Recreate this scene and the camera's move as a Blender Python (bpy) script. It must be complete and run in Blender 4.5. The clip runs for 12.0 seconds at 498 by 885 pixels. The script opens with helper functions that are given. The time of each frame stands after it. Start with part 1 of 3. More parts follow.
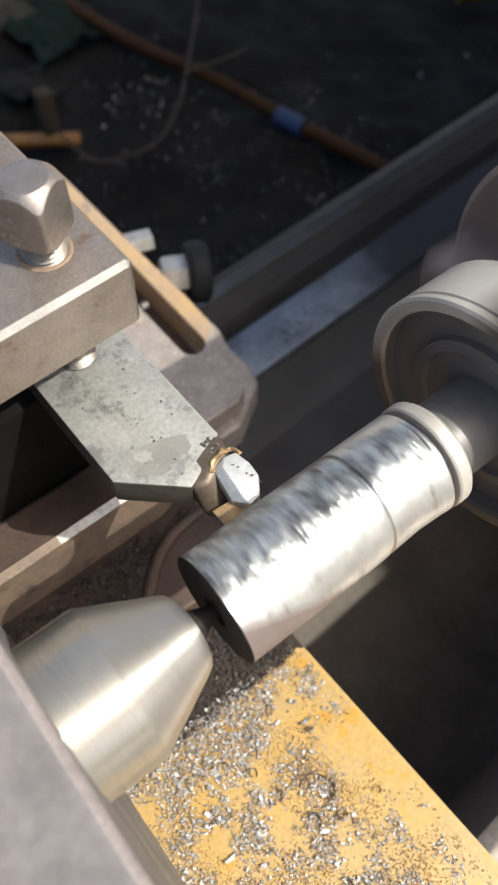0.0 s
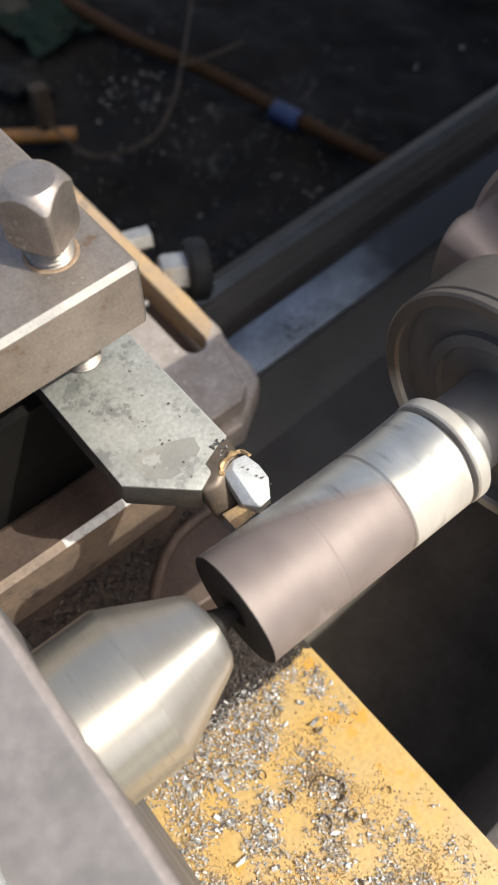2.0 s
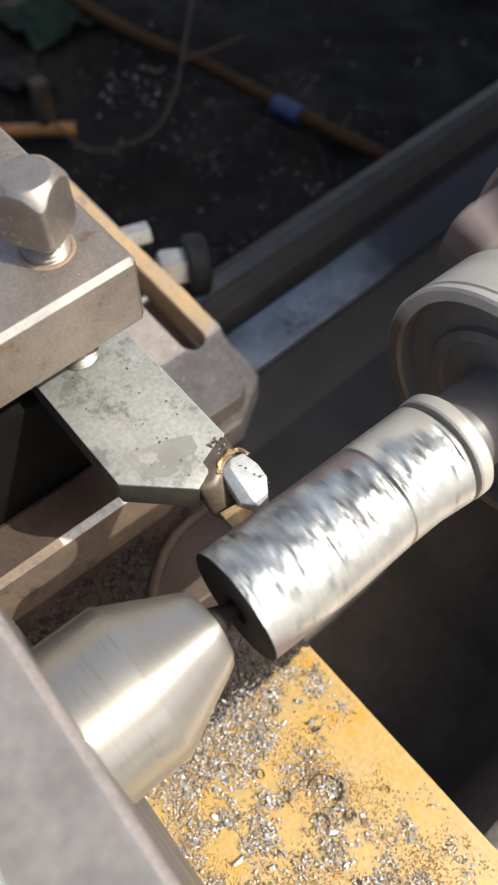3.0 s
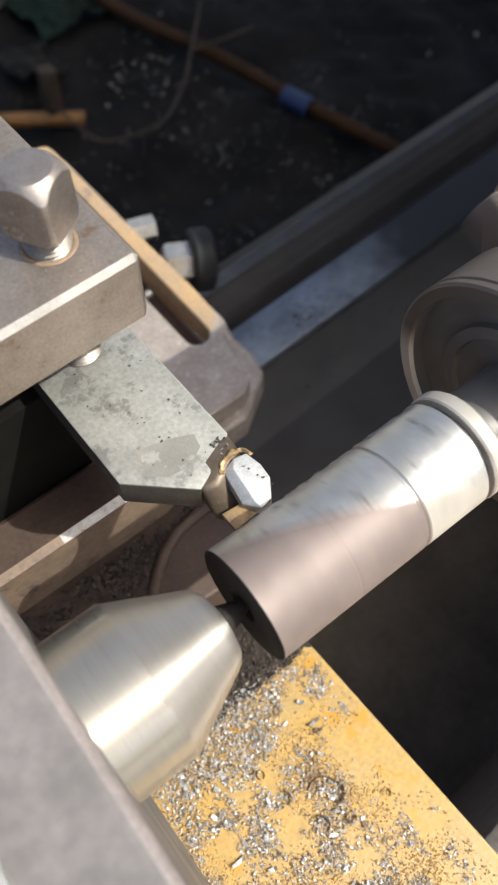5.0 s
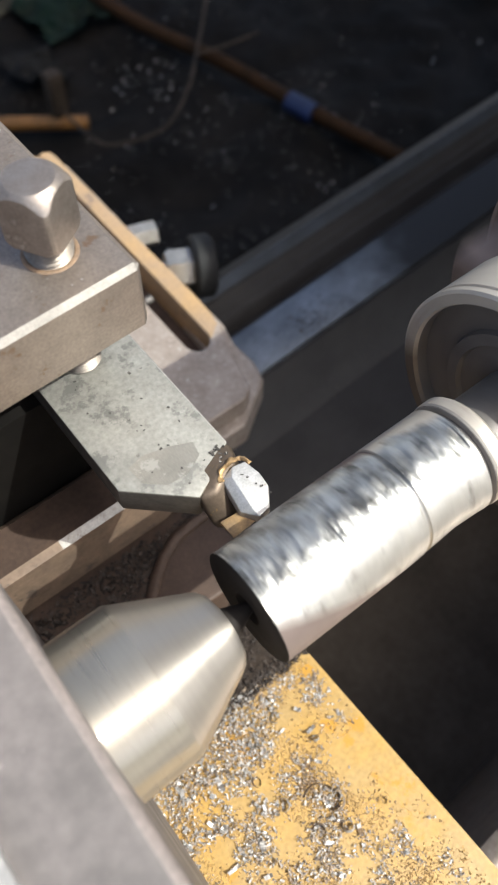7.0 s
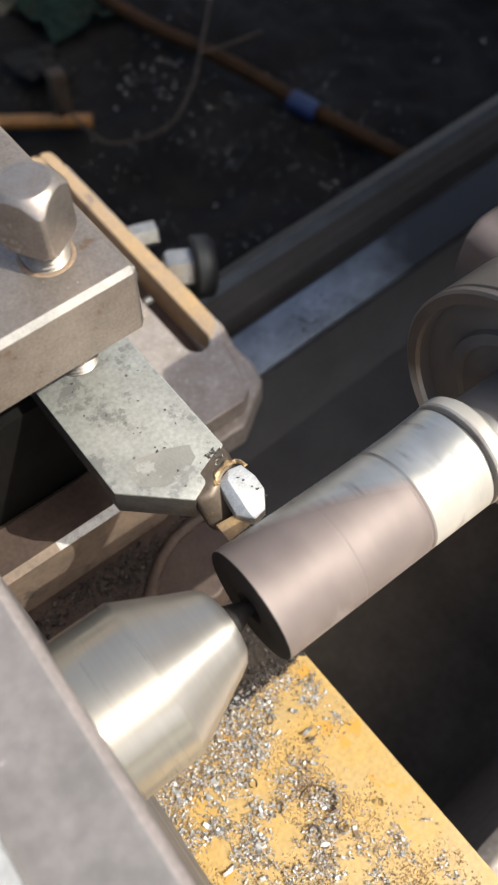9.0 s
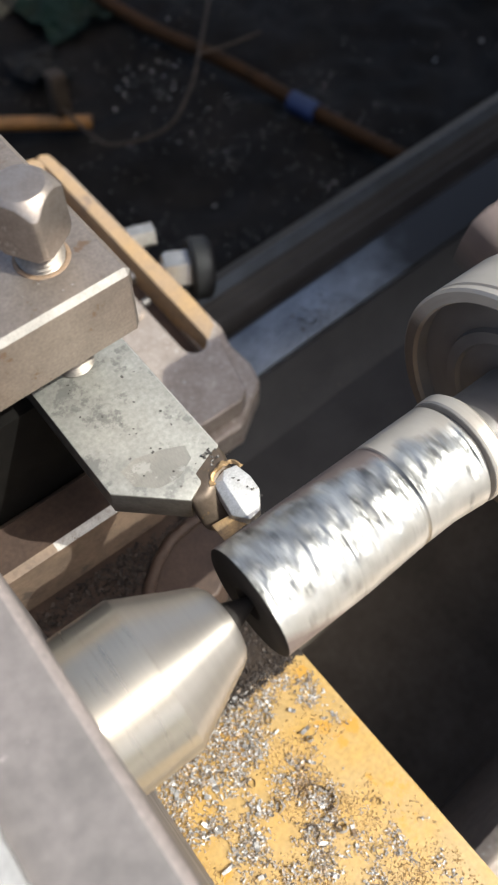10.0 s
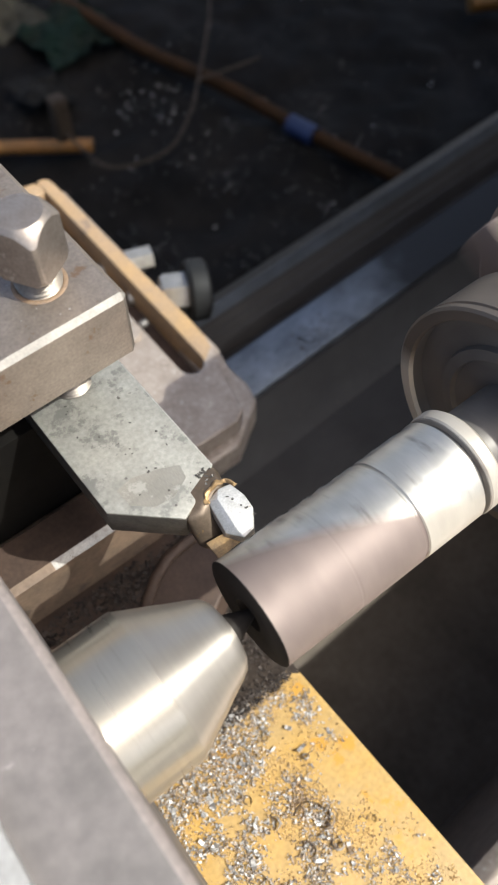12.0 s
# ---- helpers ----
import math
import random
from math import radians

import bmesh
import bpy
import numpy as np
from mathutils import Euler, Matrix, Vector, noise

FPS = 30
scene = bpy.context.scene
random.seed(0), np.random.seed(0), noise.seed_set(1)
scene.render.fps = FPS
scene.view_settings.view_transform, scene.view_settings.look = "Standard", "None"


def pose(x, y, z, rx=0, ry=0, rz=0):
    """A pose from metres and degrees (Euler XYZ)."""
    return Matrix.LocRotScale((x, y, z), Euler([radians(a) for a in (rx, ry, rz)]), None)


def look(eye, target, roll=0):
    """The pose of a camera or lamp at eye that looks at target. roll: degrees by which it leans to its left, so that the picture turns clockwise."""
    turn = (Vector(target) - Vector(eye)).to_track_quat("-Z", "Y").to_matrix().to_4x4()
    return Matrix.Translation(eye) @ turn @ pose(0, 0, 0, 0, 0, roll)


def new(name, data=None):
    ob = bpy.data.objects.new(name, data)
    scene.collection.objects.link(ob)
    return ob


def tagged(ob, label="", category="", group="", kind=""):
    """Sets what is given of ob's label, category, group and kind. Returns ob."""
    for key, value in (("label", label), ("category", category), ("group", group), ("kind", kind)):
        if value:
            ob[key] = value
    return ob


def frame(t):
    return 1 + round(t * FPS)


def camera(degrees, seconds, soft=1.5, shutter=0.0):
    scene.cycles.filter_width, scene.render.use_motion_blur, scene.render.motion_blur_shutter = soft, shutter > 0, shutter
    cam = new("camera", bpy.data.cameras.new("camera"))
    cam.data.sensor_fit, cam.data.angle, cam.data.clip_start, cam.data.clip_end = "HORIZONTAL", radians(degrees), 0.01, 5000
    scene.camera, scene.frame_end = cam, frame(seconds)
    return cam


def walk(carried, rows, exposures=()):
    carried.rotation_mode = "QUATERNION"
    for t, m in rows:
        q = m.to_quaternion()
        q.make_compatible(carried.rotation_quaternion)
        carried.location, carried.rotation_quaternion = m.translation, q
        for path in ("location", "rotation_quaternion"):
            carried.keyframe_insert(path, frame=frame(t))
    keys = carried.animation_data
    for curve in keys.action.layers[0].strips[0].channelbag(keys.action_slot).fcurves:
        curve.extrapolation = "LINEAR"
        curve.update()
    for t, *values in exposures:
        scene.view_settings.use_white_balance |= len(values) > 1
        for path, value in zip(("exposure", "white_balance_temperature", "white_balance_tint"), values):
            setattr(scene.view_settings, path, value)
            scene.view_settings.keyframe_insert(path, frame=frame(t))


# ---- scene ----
# ---- camera ----
cam = camera(34.277, 12.0, soft=2.0, shutter=0.5)
PATH = [
    (0.0, pose(-0.05826, -0.09530, 0.20398, 30.440, -0.309, -38.044)),
    (0.5, pose(-0.06227, -0.09200, 0.20339, 30.261, -0.147, -38.640)),
    (1.0, pose(-0.06200, -0.09188, 0.20327, 30.161, -0.071, -39.108)),
    (1.5, pose(-0.06216, -0.09032, 0.20367, 29.970, -0.426, -38.638)),
    (2.0, pose(-0.06199, -0.09008, 0.20271, 30.063, -0.377, -38.734)),
    (2.5, pose(-0.06123, -0.08990, 0.20208, 29.821, -0.283, -38.789)),
    (3.0, pose(-0.06167, -0.08918, 0.20126, 29.772, -0.416, -38.660)),
    (5.0, pose(-0.06142, -0.08650, 0.19924, 29.220, -0.456, -37.948)),
    (5.5, pose(-0.06178, -0.08702, 0.19965, 29.252, -0.444, -37.953)),
    (6.0, pose(-0.06231, -0.08678, 0.19980, 29.299, -0.533, -37.887)),
    (6.5, pose(-0.06317, -0.08625, 0.20091, 29.411, -0.689, -37.685)),
    (7.0, pose(-0.06311, -0.08627, 0.20083, 29.498, -0.684, -37.531)),
    (9.0, pose(-0.06352, -0.08655, 0.20164, 29.406, -0.662, -37.278)),
    (9.5, pose(-0.06347, -0.08680, 0.20131, 29.462, -0.583, -37.374)),
    (10.0, pose(-0.06376, -0.08799, 0.20261, 29.453, -0.486, -37.461)),
    (10.5, pose(-0.06404, -0.08799, 0.20264, 30.226, -0.488, -37.579)),
    (11.0, pose(-0.06403, -0.08901, 0.20358, 30.570, -0.378, -37.642)),
    (11.5, pose(-0.06494, -0.09012, 0.20514, 30.687, -0.297, -37.676)),
    (12.0, pose(-0.06586, -0.09097, 0.20677, 30.808, -0.348, -37.621)),
]
walk(cam, PATH, exposures=[(0.0, 0.79, 6120, 5), (12.0, 0.79, 6120, 5)])
cam.data.dof.use_dof = True
cam.data.dof.focus_distance = 0.245
cam.data.dof.aperture_fstop = 19

# ---- world, sun ----
SUN = Vector((0.46, -0.64, 1.0)).normalized()
world = bpy.data.worlds.new("sky")
scene.world = world
world.use_nodes = True
sky = world.node_tree.nodes.new("ShaderNodeTexSky")
sky.sky_type = "NISHITA"
sky.sun_disc = False
sky.dust_density = 6.0
sky.air_density = 0.7
sky.sun_elevation = math.asin(SUN.z)
sky.sun_rotation = math.atan2(SUN.x, SUN.y)
back = world.node_tree.nodes["Background"]
back.inputs["Strength"].default_value = 0.15
world.node_tree.links.new(sky.outputs[0], back.inputs[0])
sun = new("sun", bpy.data.lights.new("sun", "SUN"))
sun.data.energy = 3.5
sun.data.angle = radians(0.6)
sun.data.color = (1.0, 0.965, 0.89)
sun.matrix_world = look(SUN * 3, (0, 0, 0))


# ---- materials ----
def material(name, base, second=None, metal=0.0, rough=0.5, rough_to=None, scale=60.0, fine=900.0,
             bump=0.15, stretch=None, spots=None, spot_size=0.5, spot_scale=150.0, per_island=0.0, per_object=0.0, turned=0.0, gloss=0.5):
    """Two-scale noise between two colours, fine grain in the relief, optional worn spots of a third colour."""
    m = bpy.data.materials.new(name)
    m.use_nodes = True
    nt = m.node_tree
    n, l = nt.nodes, nt.links
    p = n["Principled BSDF"]
    p.inputs["Metallic"].default_value = metal
    p.inputs["Specular IOR Level"].default_value = gloss
    co = n.new("ShaderNodeTexCoord")
    vec = co.outputs["Object"]
    big = n.new("ShaderNodeTexNoise")
    big.inputs["Scale"].default_value = scale
    big.inputs["Detail"].default_value = 6
    big.inputs["Roughness"].default_value = 0.65
    l.new(vec, big.inputs["Vector"])
    fine_vec = vec
    if stretch:
        mp = n.new("ShaderNodeMapping")
        mp.inputs["Scale"].default_value = stretch
        l.new(vec, mp.inputs["Vector"])
        fine_vec = mp.outputs[0]
    small = n.new("ShaderNodeTexNoise")
    small.inputs["Scale"].default_value = fine
    small.inputs["Detail"].default_value = 4
    l.new(fine_vec, small.inputs["Vector"])
    ramp = n.new("ShaderNodeValToRGB")
    ramp.color_ramp.elements[0].position, ramp.color_ramp.elements[1].position = 0.34, 0.66
    ramp.color_ramp.elements[0].color = (*base, 1)
    ramp.color_ramp.elements[1].color = (*(second or [c * 0.75 for c in base]), 1)
    l.new(big.outputs["Fac"], ramp.inputs[0])
    colour = ramp.outputs[0]
    grain = n.new("ShaderNodeMix")
    grain.data_type, grain.blend_type = "RGBA", "OVERLAY"
    grain.inputs["Factor"].default_value = 0.10 if turned else 0.35
    l.new(colour, grain.inputs["A"])
    l.new(small.outputs["Fac"], grain.inputs["B"])
    colour = grain.outputs["Result"]
    if spots:
        sp = n.new("ShaderNodeTexNoise")
        sp.inputs["Scale"].default_value = spot_scale
        sp.inputs["Detail"].default_value = 8
        sp.inputs["Roughness"].default_value = 0.7
        l.new(vec, sp.inputs["Vector"])
        cut = n.new("ShaderNodeValToRGB")
        cut.color_ramp.elements[0].position, cut.color_ramp.elements[1].position = spot_size, spot_size + 0.05
        l.new(sp.outputs["Fac"], cut.inputs[0])
        mix = n.new("ShaderNodeMix")
        mix.data_type = "RGBA"
        mix.inputs["B"].default_value = (*spots, 1)
        l.new(cut.outputs[0], mix.inputs["Factor"])
        l.new(colour, mix.inputs["A"])
        colour = mix.outputs["Result"]
    if per_island or per_object:
        if per_island:
            src = n.new("ShaderNodeNewGeometry").outputs["Random Per Island"]
        else:
            src = n.new("ShaderNodeObjectInfo").outputs["Random"]
        hs = n.new("ShaderNodeHueSaturation")
        mr = n.new("ShaderNodeMapRange")
        k = per_island or per_object
        mr.inputs["To Min"].default_value, mr.inputs["To Max"].default_value = 1 - k, 1 + k
        l.new(src, mr.inputs["Value"])
        l.new(mr.outputs[0], hs.inputs["Value"])
        l.new(colour, hs.inputs["Color"])
        colour = hs.outputs[0]
    l.new(colour, p.inputs["Base Color"])
    if turned:
        tan = n.new("ShaderNodeTangent")
        tan.direction_type, tan.axis = "RADIAL", "X"
        l.new(tan.outputs[0], p.inputs["Tangent"])
        p.inputs["Anisotropic"].default_value = turned
        p.inputs["Anisotropic Rotation"].default_value = 0.25
    rr = n.new("ShaderNodeMapRange")
    rr.inputs["From Min"].default_value, rr.inputs["From Max"].default_value = 0.3, 0.7
    rr.inputs["To Min"].default_value, rr.inputs["To Max"].default_value = rough, rough_to or min(1.0, rough + 0.15)
    l.new(small.outputs["Fac"] if stretch else big.outputs["Fac"], rr.inputs["Value"])
    l.new(rr.outputs[0], p.inputs["Roughness"])
    if bump:
        b = n.new("ShaderNodeBump")
        b.inputs["Strength"].default_value = bump
        b.inputs["Distance"].default_value = 0.00012
        l.new(small.outputs["Fac"], b.inputs["Height"])
        l.new(b.outputs[0], p.inputs["Normal"])
    return m


STEEL_CUT = material("turned_steel", (0.225, 0.176, 0.154), (0.172, 0.133, 0.117), 0.45, 0.58, 0.70, 75, 420, 0.12, (4, 0.5, 0.5), (0.28, 0.23, 0.205), 0.60, 60, turned=0.25)
STEEL_BRIGHT = material("bright_turned_steel", (0.47, 0.425, 0.365), (0.36, 0.32, 0.27), 0.35, 0.48, 0.60, 70, 450, 0.12, (4, 0.4, 0.4), (0.28, 0.235, 0.20), 0.61, 90, turned=0.3)
STEEL_SMEARED = material("smeared_bright_steel", (0.54, 0.515, 0.475), (0.40, 0.378, 0.34), 0.8, 0.34, 0.50, 90, 500, 0.4, (4, 0.5, 0.5), (0.22, 0.205, 0.185), 0.585, 150, turned=0.2)
STEEL_ROUGH = material("torn_bright_steel", (0.52, 0.515, 0.49), (0.15, 0.145, 0.135), 0.8, 0.26, 0.50, 150, 800, 0.5, (3, 0.8, 0.8), (0.055, 0.052, 0.046), 0.55, 170)
FLANGE = material("brown_stained_steel", (0.150, 0.122, 0.100), (0.105, 0.086, 0.071), 0.5, 0.45, 0.6, 110, 600, 0.12, (4, 0.4, 0.4), turned=0.3)
STEEL_DARK = material("dark_steel", (0.165, 0.15, 0.137), (0.115, 0.105, 0.096), 0.4, 0.45, 0.6, 120, 700, 0.1, (4, 0.4, 0.4), turned=0.3)
CENTRE = material("ground_steel", (0.44, 0.40, 0.35), (0.38, 0.343, 0.30), 0.8, 0.40, 0.43, 40, 300, 0.01, (3, 0.2, 0.2), turned=0.9)
# the cone's steel darkened for the body, as sun mostly lights the cone
CENTRE_BODY = material("darkened_ground_steel", (0.385, 0.35, 0.295), (0.32, 0.29, 0.245), 0.75, 0.27, 0.30, 40, 300, 0.01, (3, 0.2, 0.2), turned=0.95)
POST = material("worn_post_steel", (0.295, 0.246, 0.205), (0.215, 0.176, 0.146), 0.7, 0.40, 0.56, 55, 1100, 0.15, None, (0.20, 0.13, 0.085), 0.60, 110)
EDGE = material("sunlit_rubbed_edge", (0.50, 0.47, 0.43), (0.34, 0.31, 0.275), 0.7, 0.42, 0.6, 300, 1500, 0.5, None, (0.20, 0.16, 0.13), 0.60, 160)
BOLT = material("bolt_steel", (0.35, 0.30, 0.26), (0.24, 0.20, 0.172), 0.8, 0.32, 0.5, 120, 1200, 0.2, None, (0.47, 0.42, 0.37), 0.62, 110)
THREAD = material("thread_steel", (0.30, 0.265, 0.225), (0.20, 0.17, 0.14), 0.8, 0.45, 0.6, 200, 900, 0.2)
RUST_RING = material("rusty_oil", (0.24, 0.155, 0.09), (0.20, 0.14, 0.095), 0.3, 0.55, 0.75, 400, 1500, 0.3)
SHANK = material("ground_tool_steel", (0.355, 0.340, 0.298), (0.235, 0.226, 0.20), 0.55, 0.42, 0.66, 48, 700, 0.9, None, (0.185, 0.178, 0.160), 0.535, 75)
SHANK_EDGE = material("rubbed_tool_edge", (0.50, 0.47, 0.41), (0.28, 0.26, 0.23), 0.7, 0.4, 0.55, 260, 1500, 0.4)
GROUND = material("smooth_ground_steel", (0.295, 0.275, 0.236), (0.225, 0.21, 0.18), 0.5, 0.42, 0.56, 70, 900, 0.4, (6, 0.6, 1), (0.35, 0.33, 0.29), 0.55, 130)
POST_EDGE = material("rubbed_post_edge", (0.30, 0.275, 0.245), (0.23, 0.21, 0.185), 0.5, 0.60, 0.72, 60, 1500, 0.4)
SHANK_SIDE = material("dark_tool_steel", (0.11, 0.10, 0.09), (0.075, 0.068, 0.06), 0.6, 0.4, 0.6, 140, 900, 0.3)
CARBIDE = material("carbide_tip", (0.56, 0.545, 0.52), (0.42, 0.405, 0.38), 0.7, 0.36, 0.5, 260, 1800, 0.4, None, (0.30, 0.22, 0.14), 0.64, 240)
BRAZE = material("brass_braze", (0.42, 0.27, 0.12), (0.25, 0.17, 0.095), 0.6, 0.46, 0.66, 350, 1500, 0.5)
NECK = material("heat_stained_steel", (0.135, 0.10, 0.07), (0.085, 0.064, 0.047), 0.6, 0.42, 0.58, 220, 900, 0.3, None, (0.20, 0.13, 0.06), 0.60, 260)
YELLOW = material("chipped_yellow_paint", (0.355, 0.238, 0.095), (0.39, 0.232, 0.052), 0.0, 0.38, 0.6, 50, 600, 0.9, None, (0.41, 0.215, 0.028), 0.585, 55)
GRIT = material("brown_grit", (0.30, 0.20, 0.10), (0.40, 0.265, 0.10), 0.1, 0.5, 0.7, 120, 900, 0.3, None, (0.34, 0.30, 0.26), 0.55, 200, 0.35)
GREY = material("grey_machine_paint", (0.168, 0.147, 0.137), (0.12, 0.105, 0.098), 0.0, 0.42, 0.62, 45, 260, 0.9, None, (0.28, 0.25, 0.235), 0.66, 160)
PALE = material("pale_machine_paint", (0.30, 0.29, 0.275), (0.25, 0.24, 0.23), 0.0, 0.45, 0.6, 40, 500, 0.2)
TAN = material("worn_tan_casting", (0.42, 0.27, 0.13), (0.33, 0.23, 0.145), 0.15, 0.42, 0.62, 55, 600, 0.4, None, (0.22, 0.16, 0.115), 0.58, 90)
CASTING = material("oily_casting", (0.40, 0.335, 0.28), (0.30, 0.245, 0.205), 0.4, 0.38, 0.6, 90, 420, 1.0, None, (0.50, 0.46, 0.41), 0.60, 420)
# brown darkened for the shade on the slides and in the bracket's slot
BROWN = material("shaded_brown_steel", (0.085, 0.056, 0.041), (0.055, 0.037, 0.028), 0.1, 0.42, 0.62, 60, 600, 0.4, gloss=0.25)
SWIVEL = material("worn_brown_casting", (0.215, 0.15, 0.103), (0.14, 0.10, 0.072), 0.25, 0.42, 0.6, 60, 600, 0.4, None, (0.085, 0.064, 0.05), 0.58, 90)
WAY = material("oiled_bed_way", (0.24, 0.258, 0.28), (0.12, 0.130, 0.143), 0.6, 0.22, 0.5, 30, 500, 0.3, (0.3, 6, 6))
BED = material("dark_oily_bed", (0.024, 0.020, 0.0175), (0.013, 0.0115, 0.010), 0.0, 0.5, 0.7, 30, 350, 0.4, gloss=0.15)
PIT = material("oil_soaked_casting", (0.14, 0.115, 0.092), (0.09, 0.075, 0.06), 0.0, 0.55, 0.75, 18, 200, 0.4, gloss=0.2)
RAIL = material("grey_oily_rail", (0.040, 0.036, 0.033), (0.026, 0.023, 0.0215), 0.0, 0.42, 0.65, 30, 350, 0.5, (0.4, 5, 5), gloss=0.25)
VEE = material("dull_oiled_way", (0.055, 0.064, 0.08), (0.028, 0.032, 0.038), 0.3, 0.32, 0.55, 30, 500, 0.2, (0.3, 6, 6))
BOUNCE_GROUND = material("pale_bounce_ground", (0.42, 0.39, 0.34), (0.34, 0.31, 0.27), 0.0, 0.8, 0.95, 1.5, 40, 0.2)
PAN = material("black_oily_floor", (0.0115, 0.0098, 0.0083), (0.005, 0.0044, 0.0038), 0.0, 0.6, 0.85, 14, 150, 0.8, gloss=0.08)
RUBBER = material("black_rubber", (0.014, 0.014, 0.014), (0.009, 0.009, 0.009), 0.0, 0.55, 0.7, 100, 900, 0.2, gloss=0.25)
NUT = material("plated_nut", (0.50, 0.47, 0.42), (0.36, 0.33, 0.29), 0.85, 0.34, 0.5, 160, 1200, 0.2)
CHIP = material("steel_swarf", (0.46, 0.44, 0.415), (0.34, 0.32, 0.30), 0.5, 0.40, 0.60, 300, 1200, 0.2, None, (0.27, 0.18, 0.10), 0.58, 60, 0.32)
CHIP_DARK = material("dull_swarf", (0.30, 0.235, 0.175), (0.20, 0.155, 0.115), 0.25, 0.42, 0.62, 300, 1200, 0.2, None, None, 0.5, 60, 0.45)
# swarf darkened for the shade on the cross slide and under the shaft
CHIP_SHADED = material("shaded_dark_swarf", (0.060, 0.045, 0.037), (0.030, 0.024, 0.020), 0.1, 0.5, 0.7, 300, 1200, 0.2, None, (0.17, 0.135, 0.11), 0.64, 200, 0.6, gloss=0.3)
# near-black brown for the shaft's shade on the saddle wing
SHADE_PATCH = material("saddle_shade_black", (0.020, 0.015, 0.012), (0.036, 0.026, 0.019), 0.0, 0.5, 0.7, 90, 700, 0.8, None, (0.075, 0.048, 0.028), 0.64, 120, gloss=0.15)
BAR = material("dirty_yellow_tube", (0.040, 0.017, 0.0045), (0.019, 0.010, 0.0035), 0.0, 0.6, 0.8, 20, 200, 0.3, gloss=0.12)
BLUE = material("blue_tape", (0.012, 0.023, 0.085), (0.009, 0.017, 0.052), 0.0, 0.45, 0.6, 60, 300, 0.3)
WIRE = material("dusty_cable", (0.050, 0.038, 0.028), (0.030, 0.023, 0.017), 0.0, 0.6, 0.8, 60, 300, 0.2, gloss=0.15)
RAG = material("dirty_green_cloth", (0.006, 0.016, 0.011), (0.012, 0.015, 0.011), 0.0, 0.85, 0.95, 20, 300, 0.5, gloss=0.1)
RUBBED_SUNLIT = material("rubbed_sunlit_grey", (0.265, 0.222, 0.202), (0.195, 0.165, 0.15), 0.1, 0.38, 0.55, 120, 600, 0.6)
SACK = material("dusty_sacking", (0.075, 0.067, 0.047), (0.032, 0.029, 0.021), 0.0, 0.85, 0.95, 25, 300, 0.5, gloss=0.1)
GREY_RAG = material("grey_oily_cloth", (0.019, 0.018, 0.0165), (0.009, 0.0085, 0.008), 0.0, 0.8, 0.95, 40, 300, 0.5, gloss=0.08)
AMBER = material("orange_yellow_paint", (0.20, 0.085, 0.012), (0.10, 0.048, 0.010), 0.0, 0.5, 0.7, 30, 200, 0.3)
SHADE_SLAB = material("grey_shade_slab", (0.20, 0.19, 0.18), (0.15, 0.14, 0.13), 0.0, 0.7, 0.85, 2, 30, 0.1)


# ---- mesh helpers ----

def fade_sheen(m, x0, x1, dull):
    """Sky sheen fading along the way, painted dull from x0 to x1."""
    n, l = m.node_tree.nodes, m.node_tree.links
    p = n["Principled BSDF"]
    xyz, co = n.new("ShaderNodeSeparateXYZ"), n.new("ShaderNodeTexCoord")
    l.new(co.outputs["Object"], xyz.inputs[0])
    blotch = n.new("ShaderNodeTexNoise")
    blotch.inputs["Scale"].default_value, blotch.inputs["Detail"].default_value = 35, 5
    l.new(co.outputs["Object"], blotch.inputs["Vector"])
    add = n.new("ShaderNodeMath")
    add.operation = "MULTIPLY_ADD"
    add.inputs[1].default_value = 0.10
    l.new(blotch.outputs["Fac"], add.inputs[0])
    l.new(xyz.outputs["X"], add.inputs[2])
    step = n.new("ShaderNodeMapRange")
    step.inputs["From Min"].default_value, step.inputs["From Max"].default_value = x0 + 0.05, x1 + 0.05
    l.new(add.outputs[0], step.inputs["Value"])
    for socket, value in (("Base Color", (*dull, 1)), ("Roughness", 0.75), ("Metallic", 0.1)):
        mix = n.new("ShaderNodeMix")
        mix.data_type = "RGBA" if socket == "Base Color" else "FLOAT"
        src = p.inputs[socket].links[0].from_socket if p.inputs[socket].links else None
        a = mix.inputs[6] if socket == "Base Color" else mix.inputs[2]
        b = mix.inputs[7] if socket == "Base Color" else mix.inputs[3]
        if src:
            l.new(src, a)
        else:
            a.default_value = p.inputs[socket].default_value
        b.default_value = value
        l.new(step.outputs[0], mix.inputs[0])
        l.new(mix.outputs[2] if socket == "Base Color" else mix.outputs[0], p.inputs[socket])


fade_sheen(WAY, 0.18, 0.26, (0.019, 0.019, 0.020))


def mesh_of(name, bm, mats, smooth=35):
    me = bpy.data.meshes.new(name)
    bmesh.ops.recalc_face_normals(bm, faces=bm.faces)
    if smooth:
        for f in bm.faces:
            f.smooth = True
        for e in bm.edges:
            if len(e.link_faces) == 2 and e.calc_face_angle(0) > radians(smooth):
                e.smooth = False
    bm.to_mesh(me)
    bm.free()
    for m in mats if isinstance(mats, (list, tuple)) else [mats]:
        me.materials.append(m)
    return me


def part(name, bm, mats, parent=None, label="", smooth=35):
    ob = new(name, mesh_of(name, bm, mats, smooth))
    if parent:
        ob.parent = parent
    if label:
        tagged(ob, label)
    return ob


def thing(name, label, category, group="", kind="", at=(0, 0, 0)):
    ob = new(name)
    ob.empty_display_size = 0.01
    ob.location = at
    return tagged(ob, label, category, group, kind)


